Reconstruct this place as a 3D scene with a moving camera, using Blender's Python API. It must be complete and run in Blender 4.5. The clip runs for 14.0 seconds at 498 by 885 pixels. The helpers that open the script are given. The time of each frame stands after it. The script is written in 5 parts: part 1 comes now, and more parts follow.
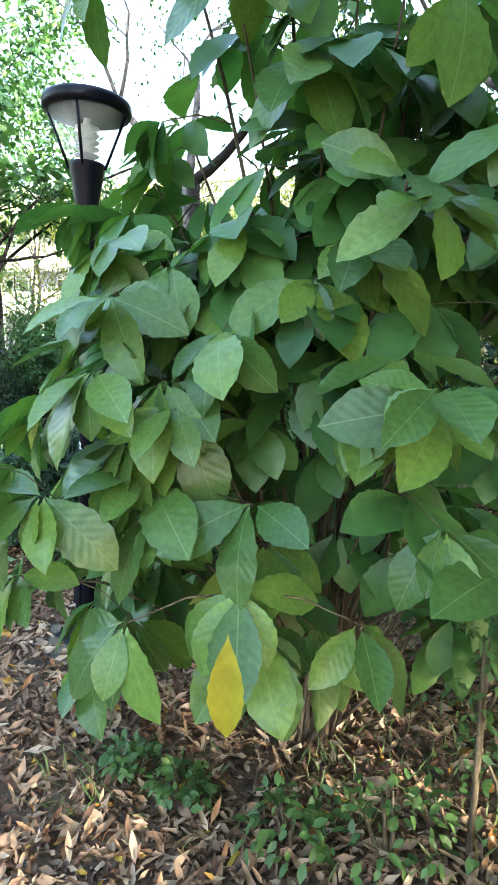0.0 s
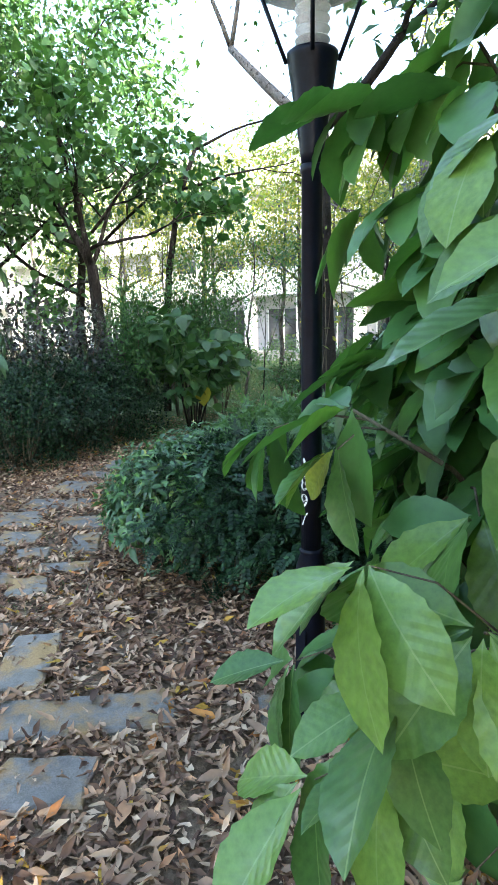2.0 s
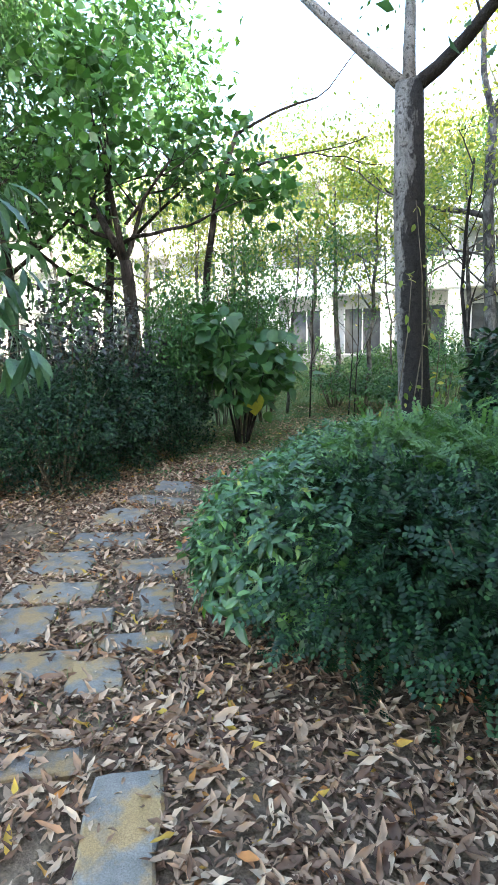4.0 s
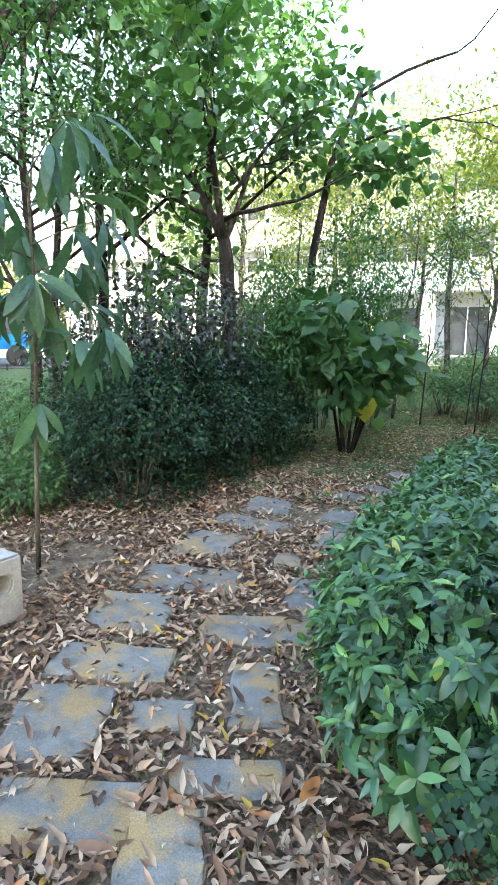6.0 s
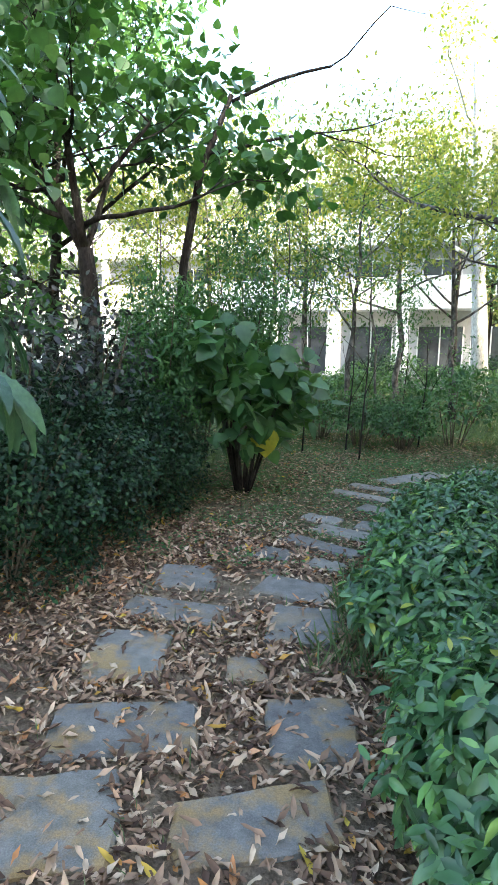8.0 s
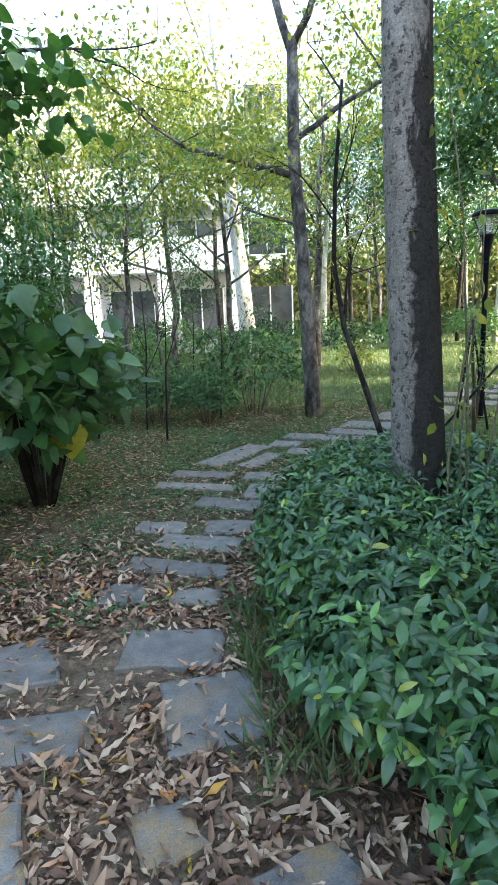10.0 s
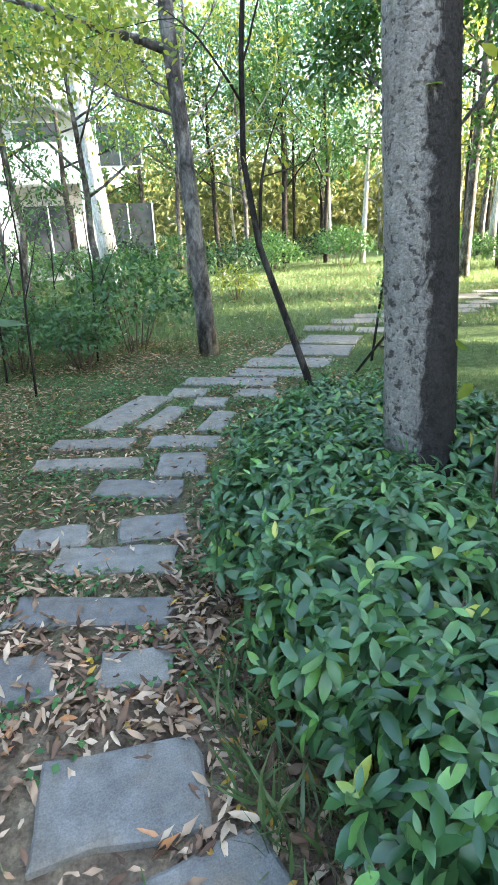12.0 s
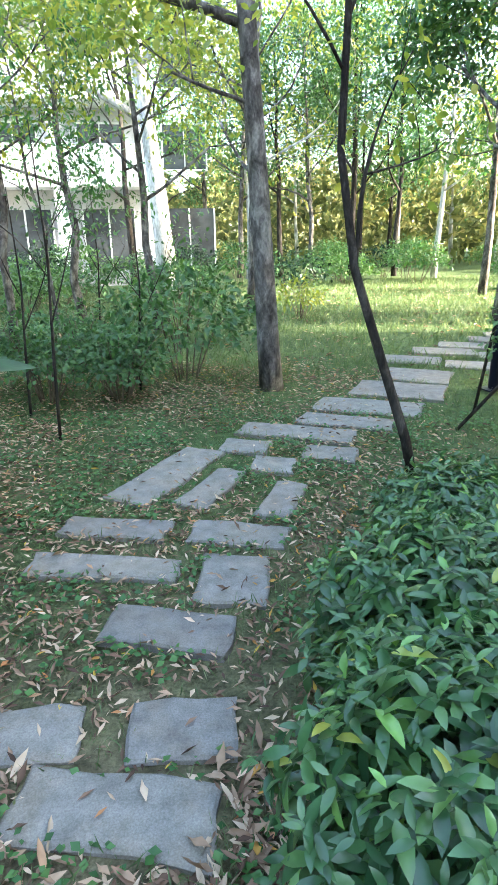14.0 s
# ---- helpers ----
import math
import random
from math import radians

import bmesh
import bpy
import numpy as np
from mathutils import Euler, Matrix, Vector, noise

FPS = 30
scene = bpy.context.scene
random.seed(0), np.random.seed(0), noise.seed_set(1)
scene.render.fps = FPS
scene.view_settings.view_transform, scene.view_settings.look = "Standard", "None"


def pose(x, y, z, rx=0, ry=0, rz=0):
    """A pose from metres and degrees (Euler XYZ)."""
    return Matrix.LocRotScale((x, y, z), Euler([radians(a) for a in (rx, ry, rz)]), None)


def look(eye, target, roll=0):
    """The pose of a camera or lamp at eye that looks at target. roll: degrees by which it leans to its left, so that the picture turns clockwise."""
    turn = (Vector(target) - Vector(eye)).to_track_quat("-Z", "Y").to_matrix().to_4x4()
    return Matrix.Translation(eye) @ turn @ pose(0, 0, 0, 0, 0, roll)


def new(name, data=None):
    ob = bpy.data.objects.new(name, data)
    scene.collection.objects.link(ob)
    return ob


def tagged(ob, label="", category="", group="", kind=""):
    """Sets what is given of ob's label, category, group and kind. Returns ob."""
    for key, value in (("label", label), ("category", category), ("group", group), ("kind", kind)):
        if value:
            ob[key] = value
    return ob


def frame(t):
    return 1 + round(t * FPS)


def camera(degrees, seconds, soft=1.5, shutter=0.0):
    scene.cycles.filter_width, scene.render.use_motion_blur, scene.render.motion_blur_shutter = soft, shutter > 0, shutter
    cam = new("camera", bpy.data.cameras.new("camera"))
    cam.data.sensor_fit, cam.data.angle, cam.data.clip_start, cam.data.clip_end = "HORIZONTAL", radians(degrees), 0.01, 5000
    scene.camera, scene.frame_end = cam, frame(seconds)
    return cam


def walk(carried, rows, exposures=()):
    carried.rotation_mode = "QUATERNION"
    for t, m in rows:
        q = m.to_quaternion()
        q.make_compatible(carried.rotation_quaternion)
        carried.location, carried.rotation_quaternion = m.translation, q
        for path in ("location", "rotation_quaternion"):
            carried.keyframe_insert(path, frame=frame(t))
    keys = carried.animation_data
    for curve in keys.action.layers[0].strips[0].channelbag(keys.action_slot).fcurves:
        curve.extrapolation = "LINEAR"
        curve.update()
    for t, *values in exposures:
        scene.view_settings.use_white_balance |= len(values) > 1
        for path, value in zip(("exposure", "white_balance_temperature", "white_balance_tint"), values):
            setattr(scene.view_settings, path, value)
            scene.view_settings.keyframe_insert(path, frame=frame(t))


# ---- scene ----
cam = camera(46.0, 14.0)
PATH = [
    (0, (1.495, 2.477, 1.718), (0.763, 4.315, 1.423), 2.5),
    (0.5, (1.093, 2.597, 1.701), (0.288, 4.404, 1.407), -0.1),
    (1, (0.785, 2.712, 1.707), (-0.045, 4.498, 1.358), -0.4),
    (1.5, (0.569, 2.868, 1.707), (-0.353, 4.605, 1.34), -1.0),
    (2, (0.338, 3.022, 1.7), (-0.615, 4.741, 1.329), -1.0),
    (2.5, (0.065, 3.146, 1.705), (-0.857, 4.884, 1.347), -1.3),
    (3, (-0.224, 3.316, 1.675), (-1.109, 5.073, 1.316), -1.2),
    (3.5, (-0.521, 3.489, 1.649), (-1.441, 5.221, 1.255), -0.9),
    (3.7, (-0.639, 3.563, 1.651), (-1.588, 5.283, 1.278), -1.2),
    (5.8, (-1.599, 4.402, 1.587), (-2.763, 5.985, 1.209), 1.2),
    (6, (-1.675, 4.515, 1.586), (-2.886, 6.063, 1.218), 0.7),
    (6.5, (-1.917, 4.677, 1.573), (-3.215, 6.163, 1.245), -1.6),
    (7, (-2.202, 4.788, 1.616), (-3.38, 6.373, 1.301), -2.5),
    (7.5, (-2.473, 4.948, 1.635), (-3.44, 6.673, 1.338), -1.1),
    (8, (-2.778, 5.101, 1.671), (-3.523, 6.932, 1.364), 0.9),
    (8.5, (-3.053, 5.261, 1.719), (-3.592, 7.171, 1.466), 1.5),
    (9, (-3.237, 5.536, 1.69), (-3.58, 7.485, 1.4), 1.3),
    (9.2, (-3.31, 5.655, 1.684), (-3.585, 7.608, 1.353), 0.6),
    (11.3, (-3.807, 6.959, 1.668), (-3.368, 8.83, 1.113), -3.7),
    (11.5, (-3.833, 7.092, 1.653), (-3.37, 8.943, 1.054), -3.3),
    (12, (-3.846, 7.472, 1.631), (-3.397, 9.299, 0.953), -2.7),
    (12.5, (-3.89, 7.819, 1.612), (-3.287, 9.555, 0.824), -2.3),
    (13, (-3.846, 8.204, 1.626), (-3.066, 9.879, 0.861), -0.0),
    (13.5, (-3.67, 8.615, 1.69), (-3.084, 10.386, 0.969), 1.2),
    (14, (-3.686, 8.917, 1.685), (-3.394, 10.785, 1.033), -1.0),
]
walk(cam, [(t, look(e, g, r)) for t, e, g, r in PATH], [(0, 3.95), (1.0, 3.95), (2.0, 3.62), (3.5, 3.72), (6.0, 4.0), (7.5, 3.7), (9.0, 3.5), (11.5, 3.9), (12.5, 4.25), (14.0, 4.3)])

# ---- world, sun ----
SUN_EL, SUN_AZ = radians(17), radians(108)     # low sun from the right of the walk, on the building
world = bpy.data.worlds.new("sky")
scene.world = world
world.use_nodes = True
wn = world.node_tree.nodes
sky = wn.new("ShaderNodeTexSky")
sky.sky_type = "NISHITA"
sky.sun_disc = False
sky.sun_elevation = SUN_EL
sky.sun_rotation = SUN_AZ
sky.air_density, sky.dust_density, sky.ozone_density = 1.0, 3.0, 1.0
world.node_tree.links.new(sky.outputs[0], wn["Background"].inputs[0])
wn["Background"].inputs[1].default_value = 0.15
sun = new("sun", bpy.data.lights.new("sun", "SUN"))
sun.data.energy, sun.data.angle, sun.data.color = 4.2, radians(1.5), (1.0, 0.88, 0.7)
sun.matrix_world = look((60 * math.sin(SUN_AZ), 60 * math.cos(SUN_AZ), 60 * math.tan(SUN_EL)), (0, 0, 0))


# ---- materials ----
def nodes_of(name):
    m = bpy.data.materials.new(name)
    m.use_nodes = True
    return m, m.node_tree.nodes, m.node_tree.links, m.node_tree.nodes["Principled BSDF"]


def ramp(n, stops):
    r = n.new("ShaderNodeValToRGB")
    while len(r.color_ramp.elements) < len(stops):
        r.color_ramp.elements.new(0.5)
    for e, (p, c) in zip(r.color_ramp.elements, stops):
        e.position, e.color = p, (*c, 1)
    return r


def noise_tex(n, l, scale, detail=4.0, rough=0.6, coord=None, dist=0.0):
    t = n.new("ShaderNodeTexNoise")
    t.inputs["Scale"].default_value, t.inputs["Detail"].default_value = scale, detail
    t.inputs["Roughness"].default_value, t.inputs["Distortion"].default_value = rough, dist
    if coord is None:
        coord = n.new("ShaderNodeTexCoord").outputs["Object"]
    l.new(coord, t.inputs["Vector"])
    return t


def mixer(n, l, fac, a, b, kind="MIX"):
    m = n.new("ShaderNodeMix")
    m.data_type, m.blend_type = "RGBA", kind
    for sock, v in ((m.inputs[0], fac), (m.inputs[6], a), (m.inputs[7], b)):
        if hasattr(v, "links"):
            l.new(v, sock)
        elif isinstance(v, tuple):
            sock.default_value = (*v, 1)
        else:
            sock.default_value = v
    return m.outputs[2]


def bump(n, l, height, strength, dist, target):
    b = n.new("ShaderNodeBump")
    b.inputs["Strength"].default_value, b.inputs["Distance"].default_value = strength, dist
    l.new(height, b.inputs["Height"])
    l.new(b.outputs[0], target.inputs["Normal"])


def leaf_mat(name, stops, rough=0.4, trans=0.35, tint=(1.0, 1.0, 0.45), gloss=0.5, by="island", vein=0.0):
    """Foliage: colour differs from leaf to leaf, light shines through."""
    m, n, l, p = nodes_of(name)
    if by == "island":
        rnd = n.new("ShaderNodeNewGeometry").outputs["Random Per Island"]
    else:
        rnd = n.new("ShaderNodeObjectInfo").outputs["Random"]
    r = ramp(n, stops)
    l.new(rnd, r.inputs[0])
    t = noise_tex(n, l, 14.0, 3.0)
    var = ramp(n, [(0.3, (0.72, 0.74, 0.72)), (0.7, (1.12, 1.1, 1.05))])
    l.new(t.outputs[0], var.inputs[0])
    col = mixer(n, l, 1.0, r.outputs[0], var.outputs[0], "MULTIPLY")
    l.new(col, p.inputs["Base Color"])
    p.inputs["Roughness"].default_value = rough
    p.inputs["Specular IOR Level"].default_value = gloss
    bump(n, l, t.outputs[0], 0.25, 0.01, p)
    tr = n.new("ShaderNodeBsdfTranslucent")
    lit = mixer(n, l, 1.0, col, tint, "MULTIPLY")
    lit2 = mixer(n, l, 1.0, lit, (1.7, 1.7, 1.7), "MULTIPLY")
    l.new(lit2, tr.inputs[0])
    mx = n.new("ShaderNodeMixShader")
    mx.inputs[0].default_value = trans
    l.new(p.outputs[0], mx.inputs[1])
    l.new(tr.outputs[0], mx.inputs[2])
    l.new(mx.outputs[0], n["Material Output"].inputs[0])
    return m


def plain(name, c1, c2, scale=8.0, rough=0.7, bumpy=0.2, metal=0.0, fine=60.0):
    """A dull surface with colour variation at two scales and relief."""
    m, n, l, p = nodes_of(name)
    a, b = noise_tex(n, l, scale), noise_tex(n, l, fine, 3.0)
    r = ramp(n, [(0.35, c1), (0.68, c2)])
    l.new(a.outputs[0], r.inputs[0])
    g = ramp(n, [(0.3, (0.8, 0.8, 0.8)), (0.7, (1.1, 1.1, 1.1))])
    l.new(b.outputs[0], g.inputs[0])
    l.new(mixer(n, l, 1.0, r.outputs[0], g.outputs[0], "MULTIPLY"), p.inputs["Base Color"])
    p.inputs["Roughness"].default_value, p.inputs["Metallic"].default_value = rough, metal
    p.inputs["Specular IOR Level"].default_value = 0.3
    bump(n, l, b.outputs[0], bumpy, 0.02, p)
    return m


def bark_mat(name, c1, c2, c3, scale=5.0, stretch=0.35, strength=0.6, stops=(0.36, 0.5, 0.62)):
    m, n, l, p = nodes_of(name)
    tc = n.new("ShaderNodeTexCoord")
    mp = n.new("ShaderNodeMapping")
    mp.inputs["Scale"].default_value = (1, 1, stretch)
    l.new(tc.outputs["Object"], mp.inputs[0])
    a = noise_tex(n, l, scale, 5.0, 0.65, mp.outputs[0], 0.4)
    b = noise_tex(n, l, scale * 7, 4.0, 0.6, mp.outputs[0])
    r = ramp(n, list(zip(stops, (c1, c2, c3))))
    l.new(a.outputs[0], r.inputs[0])
    g = ramp(n, [(0.3, (0.6, 0.6, 0.6)), (0.65, (1.1, 1.1, 1.1))])
    l.new(b.outputs[0], g.inputs[0])
    l.new(mixer(n, l, 1.0, r.outputs[0], g.outputs[0], "MULTIPLY"), p.inputs["Base Color"])
    p.inputs["Roughness"].default_value = 0.9
    p.inputs["Specular IOR Level"].default_value = 0.12
    bump(n, l, b.outputs[0], strength, 0.02, p)
    return m


M_BUSH = leaf_mat("broad_leaf", [(0.0, (0.05, 0.125, 0.035)), (0.5, (0.085, 0.18, 0.045)), (0.85, (0.125, 0.235, 0.05)), (0.985, (0.14, 0.25, 0.05)), (1.0, (0.26, 0.3, 0.04))], 0.3, 0.2, gloss=0.45, by="object")


def veined(m):
    """Adds a pale midrib and side veins that follow each leaf's own length and width."""
    n, l = m.node_tree.nodes, m.node_tree.links
    p = n["Principled BSDF"]
    sep = n.new("ShaderNodeSeparateXYZ")
    l.new(n.new("ShaderNodeTexCoord").outputs["Object"], sep.inputs[0])

    def calc(op, a, v=None):
        q = n.new("ShaderNodeMath")
        q.operation = op
        for sock, val in zip(q.inputs, (a, v)):
            if val is None:
                continue
            if isinstance(val, float):
                sock.default_value = val
            else:
                l.new(val, sock)
        return q.outputs[0]

    side = calc("ABSOLUTE", sep.outputs[1])
    rib = calc("LESS_THAN", side, 0.0065)
    wave = calc("SINE", calc("MULTIPLY", calc("SUBTRACT", sep.outputs[0], calc("MULTIPLY", side, 0.9)), 62.0))
    vein = calc("POWER", calc("MULTIPLY_ADD", wave, 0.5), 6.0)
    base = p.inputs["Base Color"].links[0].from_socket
    c1 = mixer(n, l, calc("MULTIPLY", vein, 0.05), base, (0.16, 0.26, 0.1))
    c2 = mixer(n, l, calc("MULTIPLY", rib, 0.55), c1, (0.22, 0.32, 0.12))
    l.new(c2, p.inputs["Base Color"])
    bmp = p.inputs["Normal"].links[0].from_node
    bmp.inputs["Strength"].default_value, bmp.inputs["Distance"].default_value = 0.06, 0.01
    l.new(calc("ADD", wave, calc("MULTIPLY", rib, 2.0)), bmp.inputs["Height"])
    return m


veined(M_BUSH)
M_BUSHJ = leaf_mat("broad_leaf_far", [(0.0, (0.045, 0.13, 0.04)), (0.5, (0.065, 0.175, 0.05)), (1.0, (0.1, 0.23, 0.055))], 0.4, 0.25)
M_YELLOW = leaf_mat("yellow_leaf", [(0.0, (0.27, 0.28, 0.025)), (1.0, (0.33, 0.31, 0.03))], 0.4, 0.2)
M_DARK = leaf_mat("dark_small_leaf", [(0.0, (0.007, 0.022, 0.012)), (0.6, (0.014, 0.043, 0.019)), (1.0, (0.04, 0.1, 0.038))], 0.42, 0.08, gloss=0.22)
M_MID = leaf_mat("middle_small_leaf", [(0.0, (0.03, 0.09, 0.03)), (0.6, (0.05, 0.14, 0.04)), (1.0, (0.09, 0.2, 0.06))], 0.45, 0.25, gloss=0.35)
M_HEDGE = leaf_mat("hedge_leaf", [(0.0, (0.022, 0.07, 0.028)), (0.5, (0.05, 0.13, 0.048)), (0.85, (0.09, 0.195, 0.065)), (0.98, (0.14, 0.3, 0.065)), (1.0, (0.34, 0.34, 0.06))], 0.32, 0.2, gloss=0.6)
M_FRESH = leaf_mat("fresh_leaf", [(0.0, (0.05, 0.12, 0.04)), (1.0, (0.1, 0.2, 0.06))], 0.45, 0.28)
M_HEART = leaf_mat("heart_leaf", [(0.0, (0.03, 0.09, 0.028)), (0.6, (0.055, 0.15, 0.04)), (1.0, (0.09, 0.2, 0.055))], 0.42, 0.32)
M_TREE = leaf_mat("tree_leaf", [(0.0, (0.025, 0.08, 0.03)), (0.7, (0.05, 0.13, 0.04)), (1.0, (0.08, 0.17, 0.05))], 0.45, 0.28)
M_GOLD = leaf_mat("sunny_leaf", [(0.0, (0.1, 0.15, 0.035)), (0.6, (0.19, 0.23, 0.045)), (1.0, (0.36, 0.33, 0.08))], 0.5, 0.5, (1.0, 1.0, 0.55))
M_LIME = leaf_mat("light_green_leaf", [(0.0, (0.08, 0.15, 0.05)), (0.6, (0.13, 0.22, 0.07)), (1.0, (0.2, 0.29, 0.09))], 0.5, 0.5)
M_PURPLE = leaf_mat("purple_leaf", [(0.0, (0.015, 0.014, 0.018)), (0.6, (0.038, 0.04, 0.042)), (1.0, (0.05, 0.1, 0.05))], 0.4, 0.2)
M_GRASS = leaf_mat("grass_blade", [(0.0, (0.05, 0.1, 0.035)), (0.6, (0.085, 0.14, 0.05)), (1.0, (0.17, 0.19, 0.1))], 0.55, 0.25)
M_LITTER = leaf_mat("fallen_leaf", [(0.0, (0.06, 0.034, 0.026)), (0.3, (0.19, 0.112, 0.075)), (0.65, (0.38, 0.255, 0.175)), (0.9, (0.56, 0.43, 0.32)), (0.97, (0.42, 0.17, 0.06)), (1.0, (0.5, 0.36, 0.06))], 0.75, 0.05, (1.0, 0.8, 0.6), gloss=0.25)
M_FARWOOD = leaf_mat("far_wood_leaf", [(0.0, (0.07, 0.085, 0.035)), (0.6, (0.15, 0.165, 0.065)), (1.0, (0.32, 0.28, 0.12))], 0.6, 0.4, (1.0, 1.0, 0.75), gloss=0.1)
M_TWIG = bark_mat("twig", (0.07, 0.055, 0.04), (0.12, 0.1, 0.07), (0.18, 0.15, 0.11), 14.0)
M_BARK_DARK = bark_mat("dark_bark", (0.016, 0.013, 0.012), (0.032, 0.027, 0.024), (0.07, 0.062, 0.055), 8.0)
M_BARK_GREY = bark_mat("grey_bark", (0.03, 0.026, 0.024), (0.1, 0.09, 0.085), (0.22, 0.205, 0.19), 6.0, 0.5)
M_BARK_PALE = bark_mat("pale_bark", (0.2, 0.19, 0.17), (0.42, 0.41, 0.38), (0.55, 0.54, 0.5), 3.0, 0.4, 0.25)


def flecked_bark():
    """Pale bark with short dark flecks, much darker down one broad side."""
    m, n, l, p = nodes_of("flecked_bark")
    tc = n.new("ShaderNodeTexCoord")
    sep = n.new("ShaderNodeSeparateXYZ")
    l.new(tc.outputs["Object"], sep.inputs[0])
    fleck = noise_tex(n, l, 26.0, 4.0, 0.6, tc.outputs["Object"], 0.3)
    mp = n.new("ShaderNodeMapping")
    mp.inputs["Scale"].default_value = (1, 1, 0.4)
    l.new(tc.outputs["Object"], mp.inputs[0])
    broad = noise_tex(n, l, 9.0, 6.0, 0.7, mp.outputs[0], 0.6)
    fine = noise_tex(n, l, 90.0, 3.0, 0.6, tc.outputs["Object"])
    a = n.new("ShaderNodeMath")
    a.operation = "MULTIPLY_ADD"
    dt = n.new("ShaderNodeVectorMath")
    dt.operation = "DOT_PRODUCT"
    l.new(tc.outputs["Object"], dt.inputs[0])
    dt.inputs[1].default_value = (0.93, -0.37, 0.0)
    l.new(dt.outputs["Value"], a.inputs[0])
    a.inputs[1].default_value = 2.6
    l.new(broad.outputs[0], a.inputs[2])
    dark_side = ramp(n, [(0.36, (0, 0, 0)), (0.48, (0.93, 0.93, 0.93))])
    l.new(a.outputs[0], dark_side.inputs[0])
    spots = ramp(n, [(0.38, (0.9, 0.9, 0.9)), (0.45, (0, 0, 0))])
    l.new(fleck.outputs[0], spots.inputs[0])
    pale = ramp(n, [(0.3, (0.13, 0.118, 0.108)), (0.7, (0.32, 0.29, 0.265))])
    l.new(broad.outputs[0], pale.inputs[0])
    col = mixer(n, l, spots.outputs[0], pale.outputs[0], (0.06, 0.05, 0.045))
    col = mixer(n, l, dark_side.outputs[0], col, (0.02, 0.017, 0.016))
    g = ramp(n, [(0.3, (0.65, 0.65, 0.65)), (0.7, (1.2, 1.2, 1.2))])
    l.new(fine.outputs[0], g.inputs[0])
    l.new(mixer(n, l, 1.0, col, g.outputs[0], "MULTIPLY"), p.inputs["Base Color"])
    p.inputs["Roughness"].default_value = 0.9
    p.inputs["Specular IOR Level"].default_value = 0.12
    bump(n, l, fleck.outputs[0], 0.8, 0.03, p)
    return m


M_FLECK = flecked_bark()
M_IRON = plain("dark_painted_iron", (0.004, 0.005, 0.011), (0.007, 0.009, 0.017), 10, 0.3, 0.02)
M_IRON.node_tree.nodes["Principled BSDF"].inputs["Specular IOR Level"].default_value = 0.16
M_WHITE = plain("white_paint", (0.7, 0.7, 0.7), (0.82, 0.82, 0.8), 30, 0.5, 0.05)
M_TEAL = plain("teal_paint", (0.08, 0.4, 0.5), (0.12, 0.5, 0.6), 30, 0.5, 0.05)
M_CONC = plain("weathered_concrete", (0.26, 0.25, 0.23), (0.42, 0.41, 0.39), 6, 0.9, 0.4)
M_WALL = plain("white_facade", (0.72, 0.72, 0.7), (0.82, 0.82, 0.8), 1.2, 0.8, 0.05)
# Greyer facade white for the recessed wall; its shade is put into the colour.
M_SHADE = plain("facade_recess_shade", (0.42, 0.42, 0.43), (0.55, 0.54, 0.55), 1.5, 0.8, 0.05)
M_BLUE = plain("blue_paint", (0.02, 0.2, 0.62), (0.03, 0.3, 0.75), 3, 0.3, 0.02)
M_TYRE = plain("rubber", (0.015, 0.015, 0.015), (0.03, 0.03, 0.03), 20, 0.9, 0.2)


def stone_mat():
    m, n, l, p = nodes_of("rough_grey_slab")
    geo = n.new("ShaderNodeNewGeometry")
    big, mid, fine = (noise_tex(n, l, s, 5.0, 0.65, geo.outputs["Position"]) for s in (4.2, 11.0, 150.0))
    r = ramp(n, [(0.3, (0.14, 0.134, 0.124)), (0.7, (0.25, 0.24, 0.225))])
    l.new(mid.outputs[0], r.inputs[0])
    speck = ramp(n, [(0.35, (0.72, 0.72, 0.72)), (0.7, (1.15, 1.15, 1.15))])
    l.new(fine.outputs[0], speck.inputs[0])
    c = mixer(n, l, 1.0, r.outputs[0], speck.outputs[0], "MULTIPLY")
    f = ramp(n, [(0.46, (0, 0, 0)), (0.6, (0.85, 0.85, 0.85))])
    l.new(big.outputs[0], f.inputs[0])
    sep = n.new("ShaderNodeSeparateXYZ")
    l.new(geo.outputs["Position"], sep.inputs[0])
    along = n.new("ShaderNodeMapRange")
    along.inputs[1].default_value, along.inputs[2].default_value = 8.8, 7.4
    along.inputs[3].default_value, along.inputs[4].default_value = 0.12, 1.0
    l.new(sep.outputs[1], along.inputs[0])
    amount = n.new("ShaderNodeMath")
    amount.operation = "MULTIPLY"
    l.new(f.outputs[0], amount.inputs[0])
    l.new(along.outputs[0], amount.inputs[1])
    patch = mixer(n, l, 1.0, (0.36, 0.235, 0.1), speck.outputs[0], "MULTIPLY")
    c = mixer(n, l, amount.outputs[0], c, patch)
    tone = ramp(n, [(0.0, (0.8, 0.8, 0.82)), (1.0, (1.15, 1.14, 1.1))])
    l.new(n.new("ShaderNodeObjectInfo").outputs["Random"], tone.inputs[0])
    c = mixer(n, l, 1.0, c, tone.outputs[0], "MULTIPLY")
    l.new(c, p.inputs["Base Color"])
    p.inputs["Roughness"].default_value = 0.85
    p.inputs["Specular IOR Level"].default_value = 0.25
    bump(n, l, fine.outputs[0], 0.5, 0.006, p)
    return m


